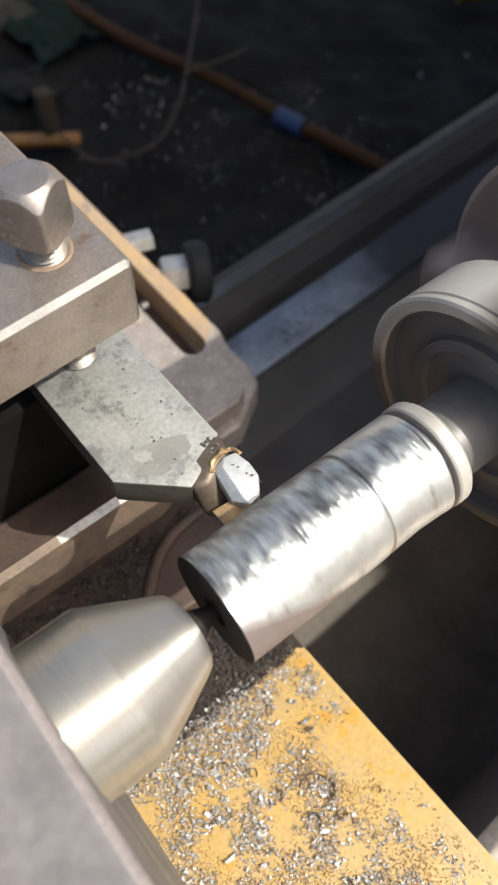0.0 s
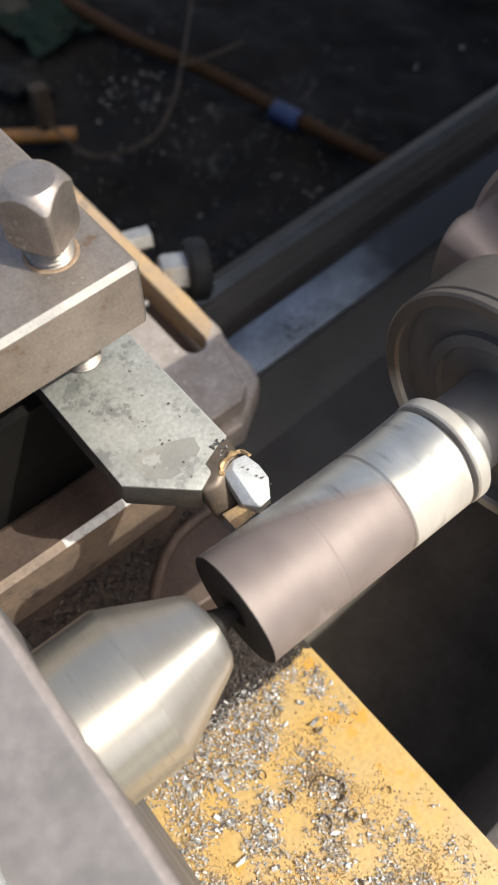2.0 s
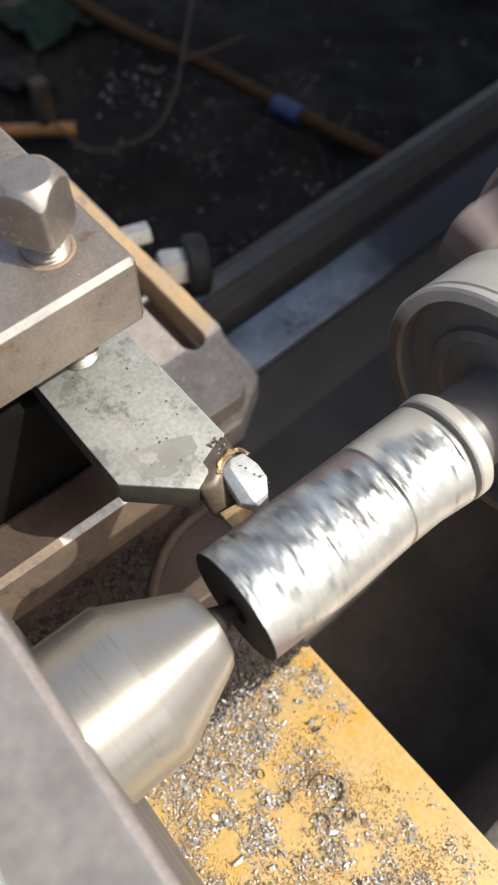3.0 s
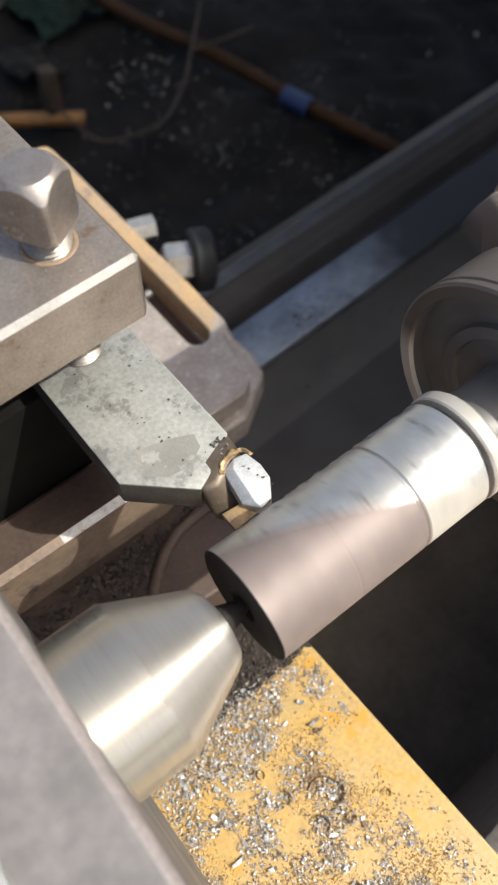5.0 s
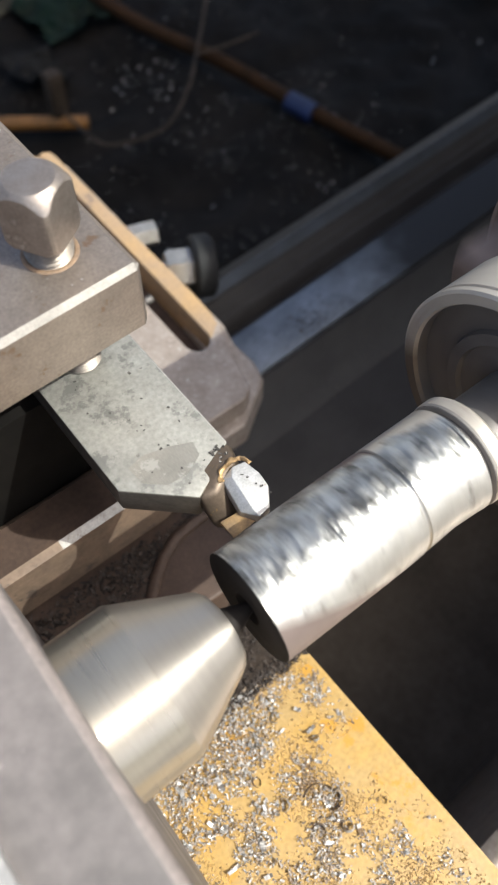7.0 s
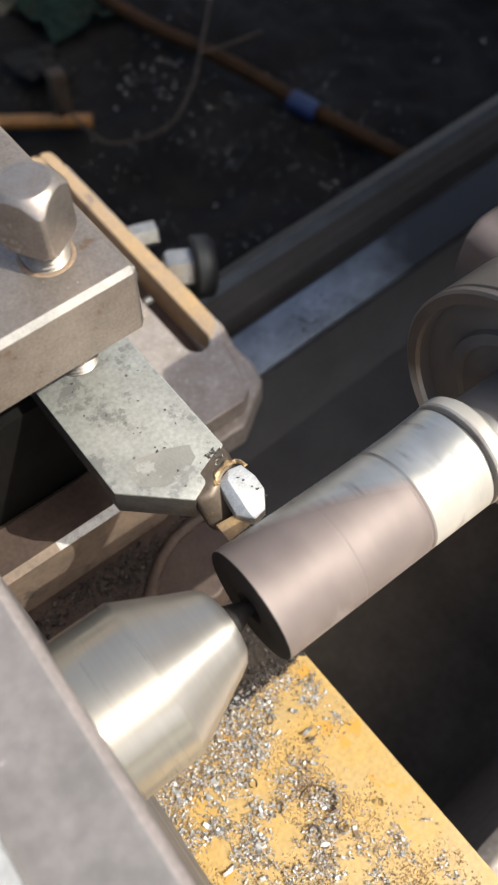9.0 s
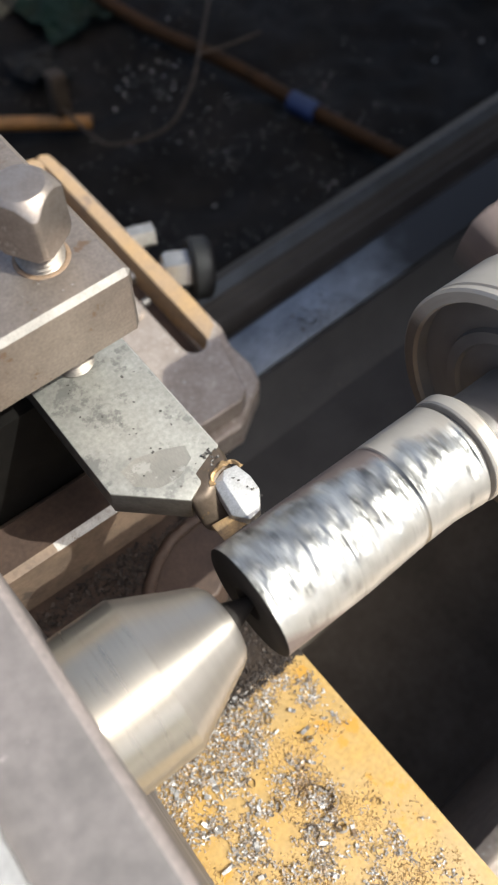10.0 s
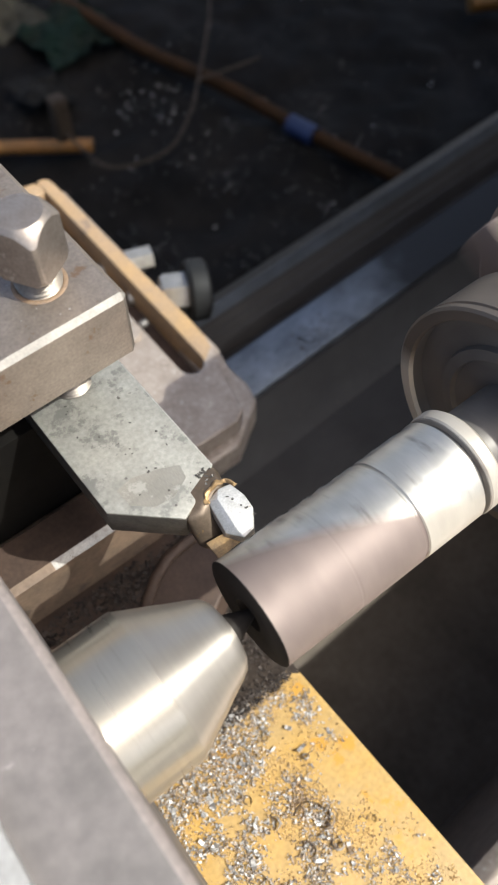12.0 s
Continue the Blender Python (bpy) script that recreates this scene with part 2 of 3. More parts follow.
def bevel(bm, width, segments=2, angle=30):
    bmesh.ops.recalc_face_normals(bm, faces=bm.faces)
    es = [e for e in bm.edges if len(e.link_faces) == 2 and e.calc_face_angle(0) > radians(angle)]
    bmesh.ops.bevel(bm, geom=es, offset=width, segments=segments, profile=0.6, affect="EDGES", clamp_overlap=True)
    return bm


def prism(points, z0, z1, bm=None):
    """An upright prism over a plan outline."""
    bm = bm or bmesh.new()
    lo = [bm.verts.new((x, y, z0)) for x, y in points]
    hi = [bm.verts.new((x, y, z1)) for x, y in points]
    k = len(points)
    bm.faces.new(lo[::-1])
    bm.faces.new(hi)
    for i in range(k):
        bm.faces.new((lo[i], lo[(i + 1) % k], hi[(i + 1) % k], hi[i]))
    return bm


def box(x0, x1, y0, y1, z0, z1, bm=None):
    return prism([(x0, y0), (x1, y0), (x1, y1), (x0, y1)], z0, z1, bm)


def extrude_x(profile, x0, x1, bm=None):
    """A bar along x with the outline profile of (y, z)."""
    bm = bm or bmesh.new()
    a = [bm.verts.new((x0, y, z)) for y, z in profile]
    b = [bm.verts.new((x1, y, z)) for y, z in profile]
    k = len(profile)
    bm.faces.new(a)
    bm.faces.new(b[::-1])
    for i in range(k):
        bm.faces.new((a[i], b[i], b[(i + 1) % k], a[(i + 1) % k]))
    return bm


def revolve(profile, segments=96, axis="x", bm=None):
    """A body turned round its axis from (place along it, radius)."""
    bm = bm or bmesh.new()
    rings = []
    for u, r in profile:
        ring = []
        for i in range(segments if r > 1e-7 else 1):
            a = 2 * math.pi * i / segments
            c, s = r * math.cos(a), r * math.sin(a)
            ring.append(bm.verts.new((u, c, s) if axis == "x" else (c, s, u)))
        rings.append(ring)
    for p, q in zip(rings, rings[1:]):
        for i in range(segments):
            j = (i + 1) % segments
            if len(p) == 1 and len(q) == 1:
                continue
            if len(p) == 1:
                bm.faces.new((p[0], q[i], q[j]))
            elif len(q) == 1:
                bm.faces.new((p[i], q[0], p[j]))
            else:
                bm.faces.new((p[i], q[i], q[j], p[j]))
    return bm


def tube(points, radius, segments=10):
    """A round bar or cable along a smooth line of points."""
    pts = [Vector(p) for p in points]
    fine = []
    for i in range(len(pts) - 1):
        a, b, c, d = pts[max(i - 1, 0)], pts[i], pts[i + 1], pts[min(i + 2, len(pts) - 1)]
        for k in range(8):
            u = k / 8
            fine.append(0.5 * ((2 * b) + (c - a) * u + (2 * a - 5 * b + 4 * c - d) * u * u + (3 * b - a - 3 * c + d) * u ** 3))
    fine.append(pts[-1])
    bm = bmesh.new()
    rings = []
    for i, p in enumerate(fine):
        way = (fine[min(i + 1, len(fine) - 1)] - fine[max(i - 1, 0)]).normalized()
        side = way.cross(Vector((0.12, 0.2, 1))).normalized()
        up = side.cross(way)
        rings.append([bm.verts.new(p + radius * (math.cos(a) * side + math.sin(a) * up)) for a in (2 * math.pi * k / segments for k in range(segments))])
    for p, q in zip(rings, rings[1:]):
        for k in range(segments):
            bm.faces.new((p[k], q[k], q[(k + 1) % segments], p[(k + 1) % segments]))
    bm.faces.new(rings[0])
    bm.faces.new(rings[-1][::-1])
    return bm


AXIS_Y = -0.0361


# ---- structure: floor, bed, added shade slab ----
def floor_ground():
    bm = bmesh.new()
    bmesh.ops.create_grid(bm, x_segments=160, y_segments=160, size=1.0)
    for v in bm.verts:
        v.co.x, v.co.y = v.co.x * 0.9 + 0.3, v.co.y * 0.9 + 0.4
        v.co.z = -0.476 + 0.012 * noise.noise(v.co * 9) + 0.008 * noise.noise(v.co * 31)
    rim = [e for e in bm.edges if e.is_boundary]
    out = bmesh.ops.extrude_edge_only(bm, edges=rim)["geom"]
    # pale outer ground, added out of view to bounce warm fill light
    for f in out:
        if isinstance(f, bmesh.types.BMFace):
            f.material_index = 1
    for v in out:
        if isinstance(v, bmesh.types.BMVert):
            v.co.x, v.co.y, v.co.z = (v.co.x - 0.3) * 60 + 0.3, (v.co.y - 0.4) * 60 + 0.4, -0.476
    ob = part("floor", bm, [PAN, BOUNCE_GROUND])
    tagged(ob, "black oily workshop floor inside added pale ground, unseen", "floor", kind="structure")


def shade_slab():
    # unseen slab, added only to keep the sun off the floor beyond
    bm = box(1.168, 3.4, -3.0, 0.8, 1.6, 1.68)
    ob = part("ceiling", bm, SHADE_SLAB)
    tagged(ob, "unseen grey slab added to shade the floor", "ceiling", kind="structure")


def lathe_bed():
    bed = thing("lathe_bed", "dark oily cast lathe bed with bright worn guide ways", "machine bed")
    body = extrude_x([(0.048, -0.47), (0.048, -0.250), (0.053, -0.245), (0.098, -0.236), (0.108, -0.226), (0.122, -0.204), (0.158, -0.204), (0.166, -0.212), (0.170, -0.206), (0.1725, -0.2040), (0.1738, -0.2044),
                      (0.1772, -0.1996), (0.1788, -0.2000), (0.1818, -0.1956), (0.1834, -0.1960), (0.188, -0.190), (0.206, -0.206), (0.212, -0.216), (0.220, -0.47)], -0.7, 1.6)
    bevel(body, 0.0012, 2)
    part("front_rail", body, RAIL, bed)
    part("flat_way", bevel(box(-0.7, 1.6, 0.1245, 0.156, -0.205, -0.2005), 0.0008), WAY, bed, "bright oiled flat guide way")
    vee = extrude_x([(0.1835, -0.204), (0.1835, -0.1950), (0.188, -0.1885), (0.200, -0.204)], -0.7, 1.6)
    part("vee_way", bevel(vee, 0.001), VEE, bed, "bright oiled raised guide way")
    back = extrude_x([(-0.30, -0.47), (-0.30, -0.215), (-0.29, -0.205), (-0.140, -0.205), (-0.133, -0.211), (-0.131, -0.47)], -0.7, 1.6)
    part("back_rail", bevel(back, 0.0015), CASTING, bed)
    part("cross_web", bevel(box(0.60, 0.66, -0.131, 0.048, -0.47, -0.26), 0.003), BED, bed)
    turn = Matrix.Translation((0.11, 0.14, 0)) @ Matrix.Rotation(radians(3.2), 4, "Z") @ Matrix.Translation((-0.11, -0.14, 0))
    bed.matrix_basis = turn
    part("sloped_web", extrude_x([(-0.131, -0.455), (0.048, -0.448), (0.048, -0.468), (-0.131, -0.470)], -0.6, 0.60), PIT, bed)


# ---- tailstock, centre ----
def tailstock():
    ts = thing("tailstock", "grey painted tailstock casting with a rubbed, sun-lightened edge", "tailstock")
    bm = box(-0.30, -0.0685, -0.17, 0.004, -0.20, 0.030)
    bevel(bm, 0.0042, 4)
    # upper bevel is rubbed, and lightened further for the sun on it
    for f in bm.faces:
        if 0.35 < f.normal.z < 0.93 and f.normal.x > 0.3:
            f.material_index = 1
    part("body", bm, [GREY, RUBBED_SUNLIT], ts)
    part("raised_pad", bevel(box(-0.30, -0.0935, -0.165, 0.000, 0.0295, 0.0335), 0.001, 2), PALE, ts, "pale raised pad")
    part("foot", bevel(box(-0.34, -0.16, -0.30, 0.20, -0.2045, -0.199), 0.002), GREY, ts)


def live_centre():
    c = thing("live_centre", "bright ground steel revolving centre with a blunt cone", "lathe centre", at=(0, AXIS_Y - 0.0013, 0))
    part("body", revolve([(-0.11, 0), (-0.11, 0.0219), (-0.0520, 0.0219), (-0.0515, 0.0217)], 128), CENTRE_BODY, c)
    part("cone", revolve([(-0.0515, 0.0217), (-0.0511, 0.0214), (-0.0402, 0.0160), (-0.0400, 0.0158), (-0.0330, 0.0124), (-0.0309, 0.0111), (-0.0296, 0.0092), (-0.0289, 0.0066), (-0.0288, 0.004)], 128), CENTRE, c)
    # point takes near-black, for the shade in the gap before the shaft
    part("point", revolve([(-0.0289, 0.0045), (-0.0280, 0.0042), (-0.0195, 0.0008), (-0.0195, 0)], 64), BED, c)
    return c


# ---- workpiece ----
WORK_R = 0.0167


def work_surface():
    """The turned journal: a torn low patch on one side, and a flat that widens towards the shoulder."""
    x0, x1, nx, na = -0.0218, 0.0490, 240, 480
    bm = bmesh.new()
    rings = []
    for i in range(nx + 1):
        u = i / nx
        x = x0 + (x1 - x0) * u
        ring = []
        half = 15.5 + 52 * u
        start = 4 + 56 * u + 16 * noise.noise((x * 160, 3.1, 0))
        end = 111 + 9 * noise.noise((x * 260, 7.7, 0))
        mid = 100 + half
        for k in range(na):
            d = 360 * k / na
            r = WORK_R
            off = abs((d - mid + 180) % 360 - 180)
            flat = off < half
            if flat:
                r -= 0.0011 * min(1.0, 1.5 * u, (1 - u) / 0.15) * (1 - (off / half) ** 2)
                r -= 0.00020 * max(0.0, noise.noise((x * 420, d * 0.05, 9.1)))
            inside = min((d - start) / 8, (end - d) / 6, 1.0)
            a = radians(d)
            if inside > 0 and u < 0.985:
                n1 = noise.fractal((x * 330, d * 0.055, 1.7), 1.0, 2.0, 4)
                n2 = noise.noise((x * 900, d * 0.12, 5.2))
                r -= inside * max(0.0, 0.00030 + 0.00060 * n1 + 0.00018 * n2)
            r -= 0.00001 * math.sin(x * 9000)
            if abs(u - 0.692) < 0.011:
                r -= 0.0007 * (1 - abs(u - 0.692) / 0.022)
            if abs(u - 0.36) < 0.0028:
                r -= 0.00008 + 0.00016 * max(0.0, noise.noise((d * 0.02, 4.0, 2.0)))
            ring.append((bm.verts.new((x, r * math.cos(a), r * math.sin(a))), inside, flat))
        rings.append(ring)
    for p, q in zip(rings, rings[1:]):
        for k in range(na):
            j = (k + 1) % na
            f = bm.faces.new((p[k][0], q[k][0], q[j][0], p[j][0]))
            if p[k][1] > 0.15:
                f.material_index = 1
            elif p[k][2]:
                f.material_index = 3
            elif p[k][0].co.x > 0.0276:
                f.material_index = 2
    return bm


def workpiece():
    w = thing("workpiece", "turned steel shaft with a torn bright patch, shoulder and flange", "steel shaft", at=(0, AXIS_Y, 0))
    part("journal", work_surface(), [STEEL_CUT, STEEL_ROUGH, STEEL_BRIGHT, STEEL_SMEARED], w, smooth=50)
    part("end_face", revolve([(-0.0218, WORK_R), (-0.0222, WORK_R - 0.0006), (-0.0222, 0.0052), (-0.018, 0.001)], 96), BED, w, "near-black end face")
    part("groove", revolve([(0.0489, WORK_R - 0.0002), (0.0490, WORK_R - 0.0019), (0.0511, WORK_R - 0.0019), (0.0513, WORK_R)], 96), STEEL_DARK, w)
    part("collar", revolve([(0.0510, WORK_R - 0.0020), (0.0512, WORK_R - 0.0002), (0.0520, WORK_R + 0.0004), (0.0555, WORK_R + 0.0004), (0.0566, WORK_R - 0.0006), (0.0570, WORK_R - 0.0022), (0.0570, 0.010)], 128), STEEL_BRIGHT, w)
    part("neck", revolve([(0.0576, 0.0125), (0.0576, 0.0128), (0.078, 0.0128), (0.078, 0.010)], 96), STEEL_DARK, w)
    ring = revolve([(0.0735, 0.0365), (0.0722, 0.0372), (0.0720, 0.0405), (0.0727, 0.0414), (0.0745, 0.0414), (0.0748, 0.0408), (0.0756, 0.0408), (0.0760, 0.0414), (0.0950, 0.0414), (0.0957, 0.0405), (0.0957, 0.012)], 160)
    for f in ring.faces:
        c = f.calc_center_median()
        d = math.degrees(math.atan2(c.z, c.y))
        if -8 + 9 * noise.noise((c.x * 300, 1.3, 0)) < d < 74 + 9 * noise.noise((c.x * 300, 4.3, 0)):
            f.material_index = 1
    flange = part("flange", ring, [FLANGE, STEEL_BRIGHT], w)
    part("flange_recess", revolve([(0.0734, 0.0366), (0.0775, 0.0364), (0.0778, 0.0262)], 128), STEEL_DARK, flange)
    part("hub_ring", revolve([(0.0778, 0.0263), (0.0758, 0.0258), (0.0756, 0.0222), (0.0772, 0.0215), (0.0778, 0.0125)], 128), STEEL_DARK, flange)
    part("shank", revolve([(0.0955, 0.026), (0.130, 0.026)], 96), FLANGE, w)
    return w


def chuck():
    c = thing("lathe_chuck", "grey steel lathe chuck spinning behind the flange", "chuck", at=(0, AXIS_Y, 0))
    body = revolve([(0.129, 0.0), (0.129, 0.058), (0.131, 0.0605), (0.20, 0.0605), (0.202, 0.058), (0.202, 0)], 128)
    part("body", body, STEEL_CUT, c)
    # unseen drum, added behind the chuck to shade the bed
    part("shade_drum", revolve([(0.240, 0.0), (0.240, 0.133), (0.243, 0.136), (0.497, 0.136), (0.500, 0.133), (0.500, 0)], 128), STEEL_DARK, c)
    for k in range(3):
        bm = bevel(box(0.106, 0.1295, -0.010, 0.010, 0.0262, 0.054), 0.0015)
        bm.transform(Matrix.Rotation(radians(120 * k + 20), 4, "X"))
        part("jaw", bm, STEEL_CUT, c)
    return c


def headstock():
    h = thing("headstock", "dark grey painted lathe headstock housing", "headstock")
    part("housing", bevel(box(0.75, 1.3, -0.26, 0.19, -0.204, 0.16), 0.01, 3), GREY, h)
    part("spindle_nose", revolve([(0.2, 0.0), (0.2, 0.04), (0.76, 0.04)], 64), STEEL_DARK, h).location = (0, AXIS_Y, 0)


# ---- carriage: things that travel with the tool ----
def saddle():
    s = thing("saddle", "yellow painted saddle wing, chipped and strewn with swarf", "carriage saddle")
    pts = [(-0.34, -0.30), (0.0255, -0.30), (0.0132, -0.025), (0.0115, 0.012), (-0.34, 0.012)]
    bm = prism(pts, -0.160, -0.1262)
    part("wing", bevel(bm, 0.0013, 2), YELLOW, s)
    part("apron", bevel(box(-0.33, 0.004, -0.29, 0.30, -0.1995, -0.1605), 0.002), BED, s)
    part("bridge", bevel(box(-0.33, 0.006, 0.0125, 0.32, -0.160, -0.1255), 0.004, 3), BROWN, s)
    return s


RIM = [(0.0125, 0.0296), (0.0026, 0.0293), (-0.0063, 0.0281), (-0.0167, 0.0230), (-0.0273, 0.0138), (-0.0325, 0.0085), (-0.0370, 0.0030)]


def cross_slide():
    c = thing("cross_slide", "brown cross slide, darkened for shade, with a curved rim and swarf", "cross slide")
    plan = [(-0.26, 0.001), (-0.0370, 0.001), (-0.004, -0.001), (0.008, 0.006), (0.0125, 0.016), (0.0125, 0.12), (-0.26, 0.12)]
    part("table", bevel(prism(plan, -0.1258, -0.0985), 0.0016, 3), BROWN, c)
    raised = prism([(-0.26, 0.0022)] + RIM[::-1] + [(0.0115, 0.118), (-0.26, 0.118)], -0.0990, -0.0975)
    part("raised_bed", bevel(raised, 0.0004, 1), BROWN, c)
    bead = tube([(x, y, -0.0974) for x, y in RIM], 0.0023, 12)
    for v in bead.verts:
        v.co += 0.0005 * noise.noise_vector(v.co * 220)
    part("rounded_rim", bead, BROWN, c, "worn brown rounded rim")
    return c


def compound_slide():
    c = thing("compound_slide", "brown steel compound slide, edge rubbed and sun-bright, top shade-dark", "compound slide")
    bm = prism([(-0.26, 0.0345), (-0.046, 0.03597), (-0.002, 0.0364), (0.011, 0.044), (0.011, 0.0575), (-0.26, 0.0552)], -0.0972, -0.062)
    bevel(bm, 0.0026, 1, 25)
    # rubbed edge brightened for sun on part of its length; top darkened for shade
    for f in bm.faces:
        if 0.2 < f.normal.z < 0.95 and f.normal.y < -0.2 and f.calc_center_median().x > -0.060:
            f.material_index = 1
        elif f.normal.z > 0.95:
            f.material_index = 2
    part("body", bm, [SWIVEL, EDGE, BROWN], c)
    part("end_cover", bevel(box(-0.26, -0.0605, 0.0575, 0.095, -0.0795, -0.0600), 0.0015), YELLOW, c, "yellow painted cover")
    return c


def tool_post():
    p = thing("tool_post", "worn steel square tool post with bright rubbed edges", "tool post")
    bm = box(-0.110, 0.0, 0.0, 0.105, 0.0210, 0.0460)
    bevel(bm, 0.0016, 1)
    for f in bm.faces:
        n = f.normal
        if 0.2 < n.z < 0.95 and n.y < -0.2:
            f.material_index = 1
    part("top_plate", bm, [POST, POST_EDGE], p)
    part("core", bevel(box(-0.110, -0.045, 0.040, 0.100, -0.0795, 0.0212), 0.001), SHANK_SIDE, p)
    # near-black floor colour stands in for shade under the top plate
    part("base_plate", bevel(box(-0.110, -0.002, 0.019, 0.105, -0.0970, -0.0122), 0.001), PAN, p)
    p.matrix_basis = pose(0.0030, 0.0395, 0, 0, 0, 1.6)
    return p


def square_bolt(at, turn, z_top, rod_to):
    """A square-headed clamping bolt: chamfered head, threaded rod."""
    b = thing("clamp_bolt", "square-headed steel clamping bolt with rounded worn corners", "bolt", "clamping bolts")
    half = 0.0073
    head = box(-half, half, -half, half, -0.0175, 0.0)
    bmesh.ops.bevel(head, geom=[e for e in head.edges if abs(e.verts[0].co.z - e.verts[1].co.z) > 0.01], offset=0.0017, segments=3, profile=0.5, affect="EDGES")
    cone = revolve([(-0.020, 0.0), (-0.020, 0.0070), (-0.0155, 0.0098), (-0.0125, 0.0112), (-0.0062, 0.0112), (-0.0012, 0.0076), (0.0, 0.0061), (0.0, 0.0)], 64, "z")
    hm, cm = bpy.data.meshes.new("head_raw"), bpy.data.meshes.new("cone_raw")
    head.to_mesh(hm), cone.to_mesh(cm)
    head.free(), cone.free()
    a, c = new("head", hm), new("cutter", cm)
    mod = a.modifiers.new("round", "BOOLEAN")
    mod.operation, mod.object, mod.solver = "INTERSECT", c, "EXACT"
    bpy.context.view_layer.update()
    made = bpy.data.meshes.new_from_object(a.evaluated_get(bpy.context.evaluated_depsgraph_get()))
    bpy.data.objects.remove(a), bpy.data.objects.remove(c)
    bm = bmesh.new()
    bm.from_mesh(made)
    bevel(bm, 0.0005, 2, 25)
    part("head", bm, BOLT, b, smooth=40)
    prof, z = [(-0.0165, 0.0054)], -0.0165
    while z > rod_to - z_top:
        prof += [(z - 0.0006, 0.0064), (z - 0.0014, 0.0054)]
        z -= 0.0015
    prof.append((z - 0.0005, 0.0))
    part("threaded_rod", revolve(prof, 40, "z"), THREAD, b)
    part("oil_ring", revolve([(-0.0246, 0.0060), (-0.0242, 0.0064), (-0.0242, 0.0071), (-0.0246, 0.0077)], 48, "z"), RUST_RING, b, "rusty oil ring")
    b.matrix_basis = pose(*at, z_top, 0, 0, turn)
    return b


def cutting_tool():
    t = thing("cutting_tool", "scuffed grey steel turning tool with a brazed carbide tip", "turning tool")
    x0, x1 = -0.0290, 0.0032
    pts = [(x0 - 0.0015, 0.10), (x0, 0.0120), (-0.0122, -0.0032), (-0.0045, 0.0005), (x1 + 0.0012, 0.0065), (x1 - 0.001, 0.10)]
    bm = prism(pts, -0.0118, 0.0)
    bevel(bm, 0.0006, 2)
    # side faces get the darker steel, right-hand bevels the rubbed one
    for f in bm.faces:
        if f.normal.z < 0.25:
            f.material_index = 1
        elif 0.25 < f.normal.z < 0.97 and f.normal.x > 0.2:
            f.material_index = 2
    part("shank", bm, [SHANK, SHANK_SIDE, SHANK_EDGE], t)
    flat = prism([(-0.0229, 0.0161), (-0.0175, 0.0172), (-0.0094, 0.0149), (-0.0035, 0.0122), (-0.0045, 0.0076), (-0.0107, 0.0045), (-0.0171, 0.0052), (-0.0224, 0.0098)][::-1], -0.0006, 0.00006)
    part("ground_flat", flat, GROUND, t, "smooth darker hand-ground flat")

    def solid(top, low):
        b = bmesh.new()
        hi = [b.verts.new(v) for v in top]
        lo = [b.verts.new(v) for v in low]
        b.faces.new(hi), b.faces.new(lo[::-1])
        for i in range(len(hi)):
            j = (i + 1) % len(hi)
            b.faces.new((lo[i], lo[j], hi[j], hi[i]))
        return b
    neck = solid([(-0.0122, -0.0030, -0.0012), (-0.0072, -0.0040, 0.0002), (-0.0042, -0.0022, 0.0006), (0.0030, 0.0012, 0.0004), (0.0044, 0.0050, -0.0002), (0.0030, 0.012, -0.0006), (-0.010, 0.010, -0.0006)],
                 [(-0.0120, -0.0100, -0.0105), (-0.0085, -0.0125, -0.0105), (-0.0040, -0.0130, -0.0105), (0.0035, -0.0100, -0.0105), (0.0050, 0.0010, -0.0105), (0.0030, 0.012, -0.0105), (-0.010, 0.010, -0.0105)])
    part("neck", bevel(neck, 0.0019, 4), NECK, t, "brown heat-stained neck")
    tip = bmesh.new()
    plan = [(-0.0040, -0.0022, -0.0004), (0.0004, -0.0014, 0.0010), (0.0043, -0.0020, 0.0006), (0.0055, -0.0071, 0.0002), (0.0052, -0.0116, -0.0002), (0.0016, -0.0168, -0.0006), (-0.0024, -0.0174, -0.0008), (-0.0055, -0.0130, -0.0016)]
    hi = [tip.verts.new(v) for v in plan]
    lo = [tip.verts.new((x * 1.06, y * 1.01, -0.0042)) for x, y, _ in plan]
    ridge = [tip.verts.new((-0.0018, -0.0040, 0.0012)), tip.verts.new((-0.0026, -0.0135, 0.0002))]
    for quad in ((hi[0], hi[1], ridge[0]), (hi[1], hi[2], hi[3], ridge[0]), (ridge[0], hi[3], hi[4], ridge[1]), (ridge[1], hi[4], hi[5], hi[6]), (ridge[1], hi[6], hi[7]), (ridge[0], ridge[1], hi[7], hi[0])):
        tip.faces.new(quad)
    for k in range(8):
        tip.faces.new((lo[k], lo[(k + 1) % 8], hi[(k + 1) % 8], hi[k]))
    tip.faces.new(lo[::-1])
    tip_part = part("carbide_tip", bevel(tip, 0.0003, 2, 8), CARBIDE, t, "bright faceted carbide tip", smooth=6)
    seat = solid([(-0.0112, -0.0110, -0.0040), (-0.0048, -0.0118, -0.0036), (-0.0010, -0.0168, -0.0036), (-0.0110, -0.0172, -0.0044)],
                 [(-0.0105, -0.0096, -0.0088), (-0.0040, -0.0105, -0.0088), (-0.0010, -0.0140, -0.0088), (-0.0098, -0.0142, -0.0088)])
    part("brazed_seat", bevel(seat, 0.0005, 2), BRAZE, t, "golden brass braze under the tip")
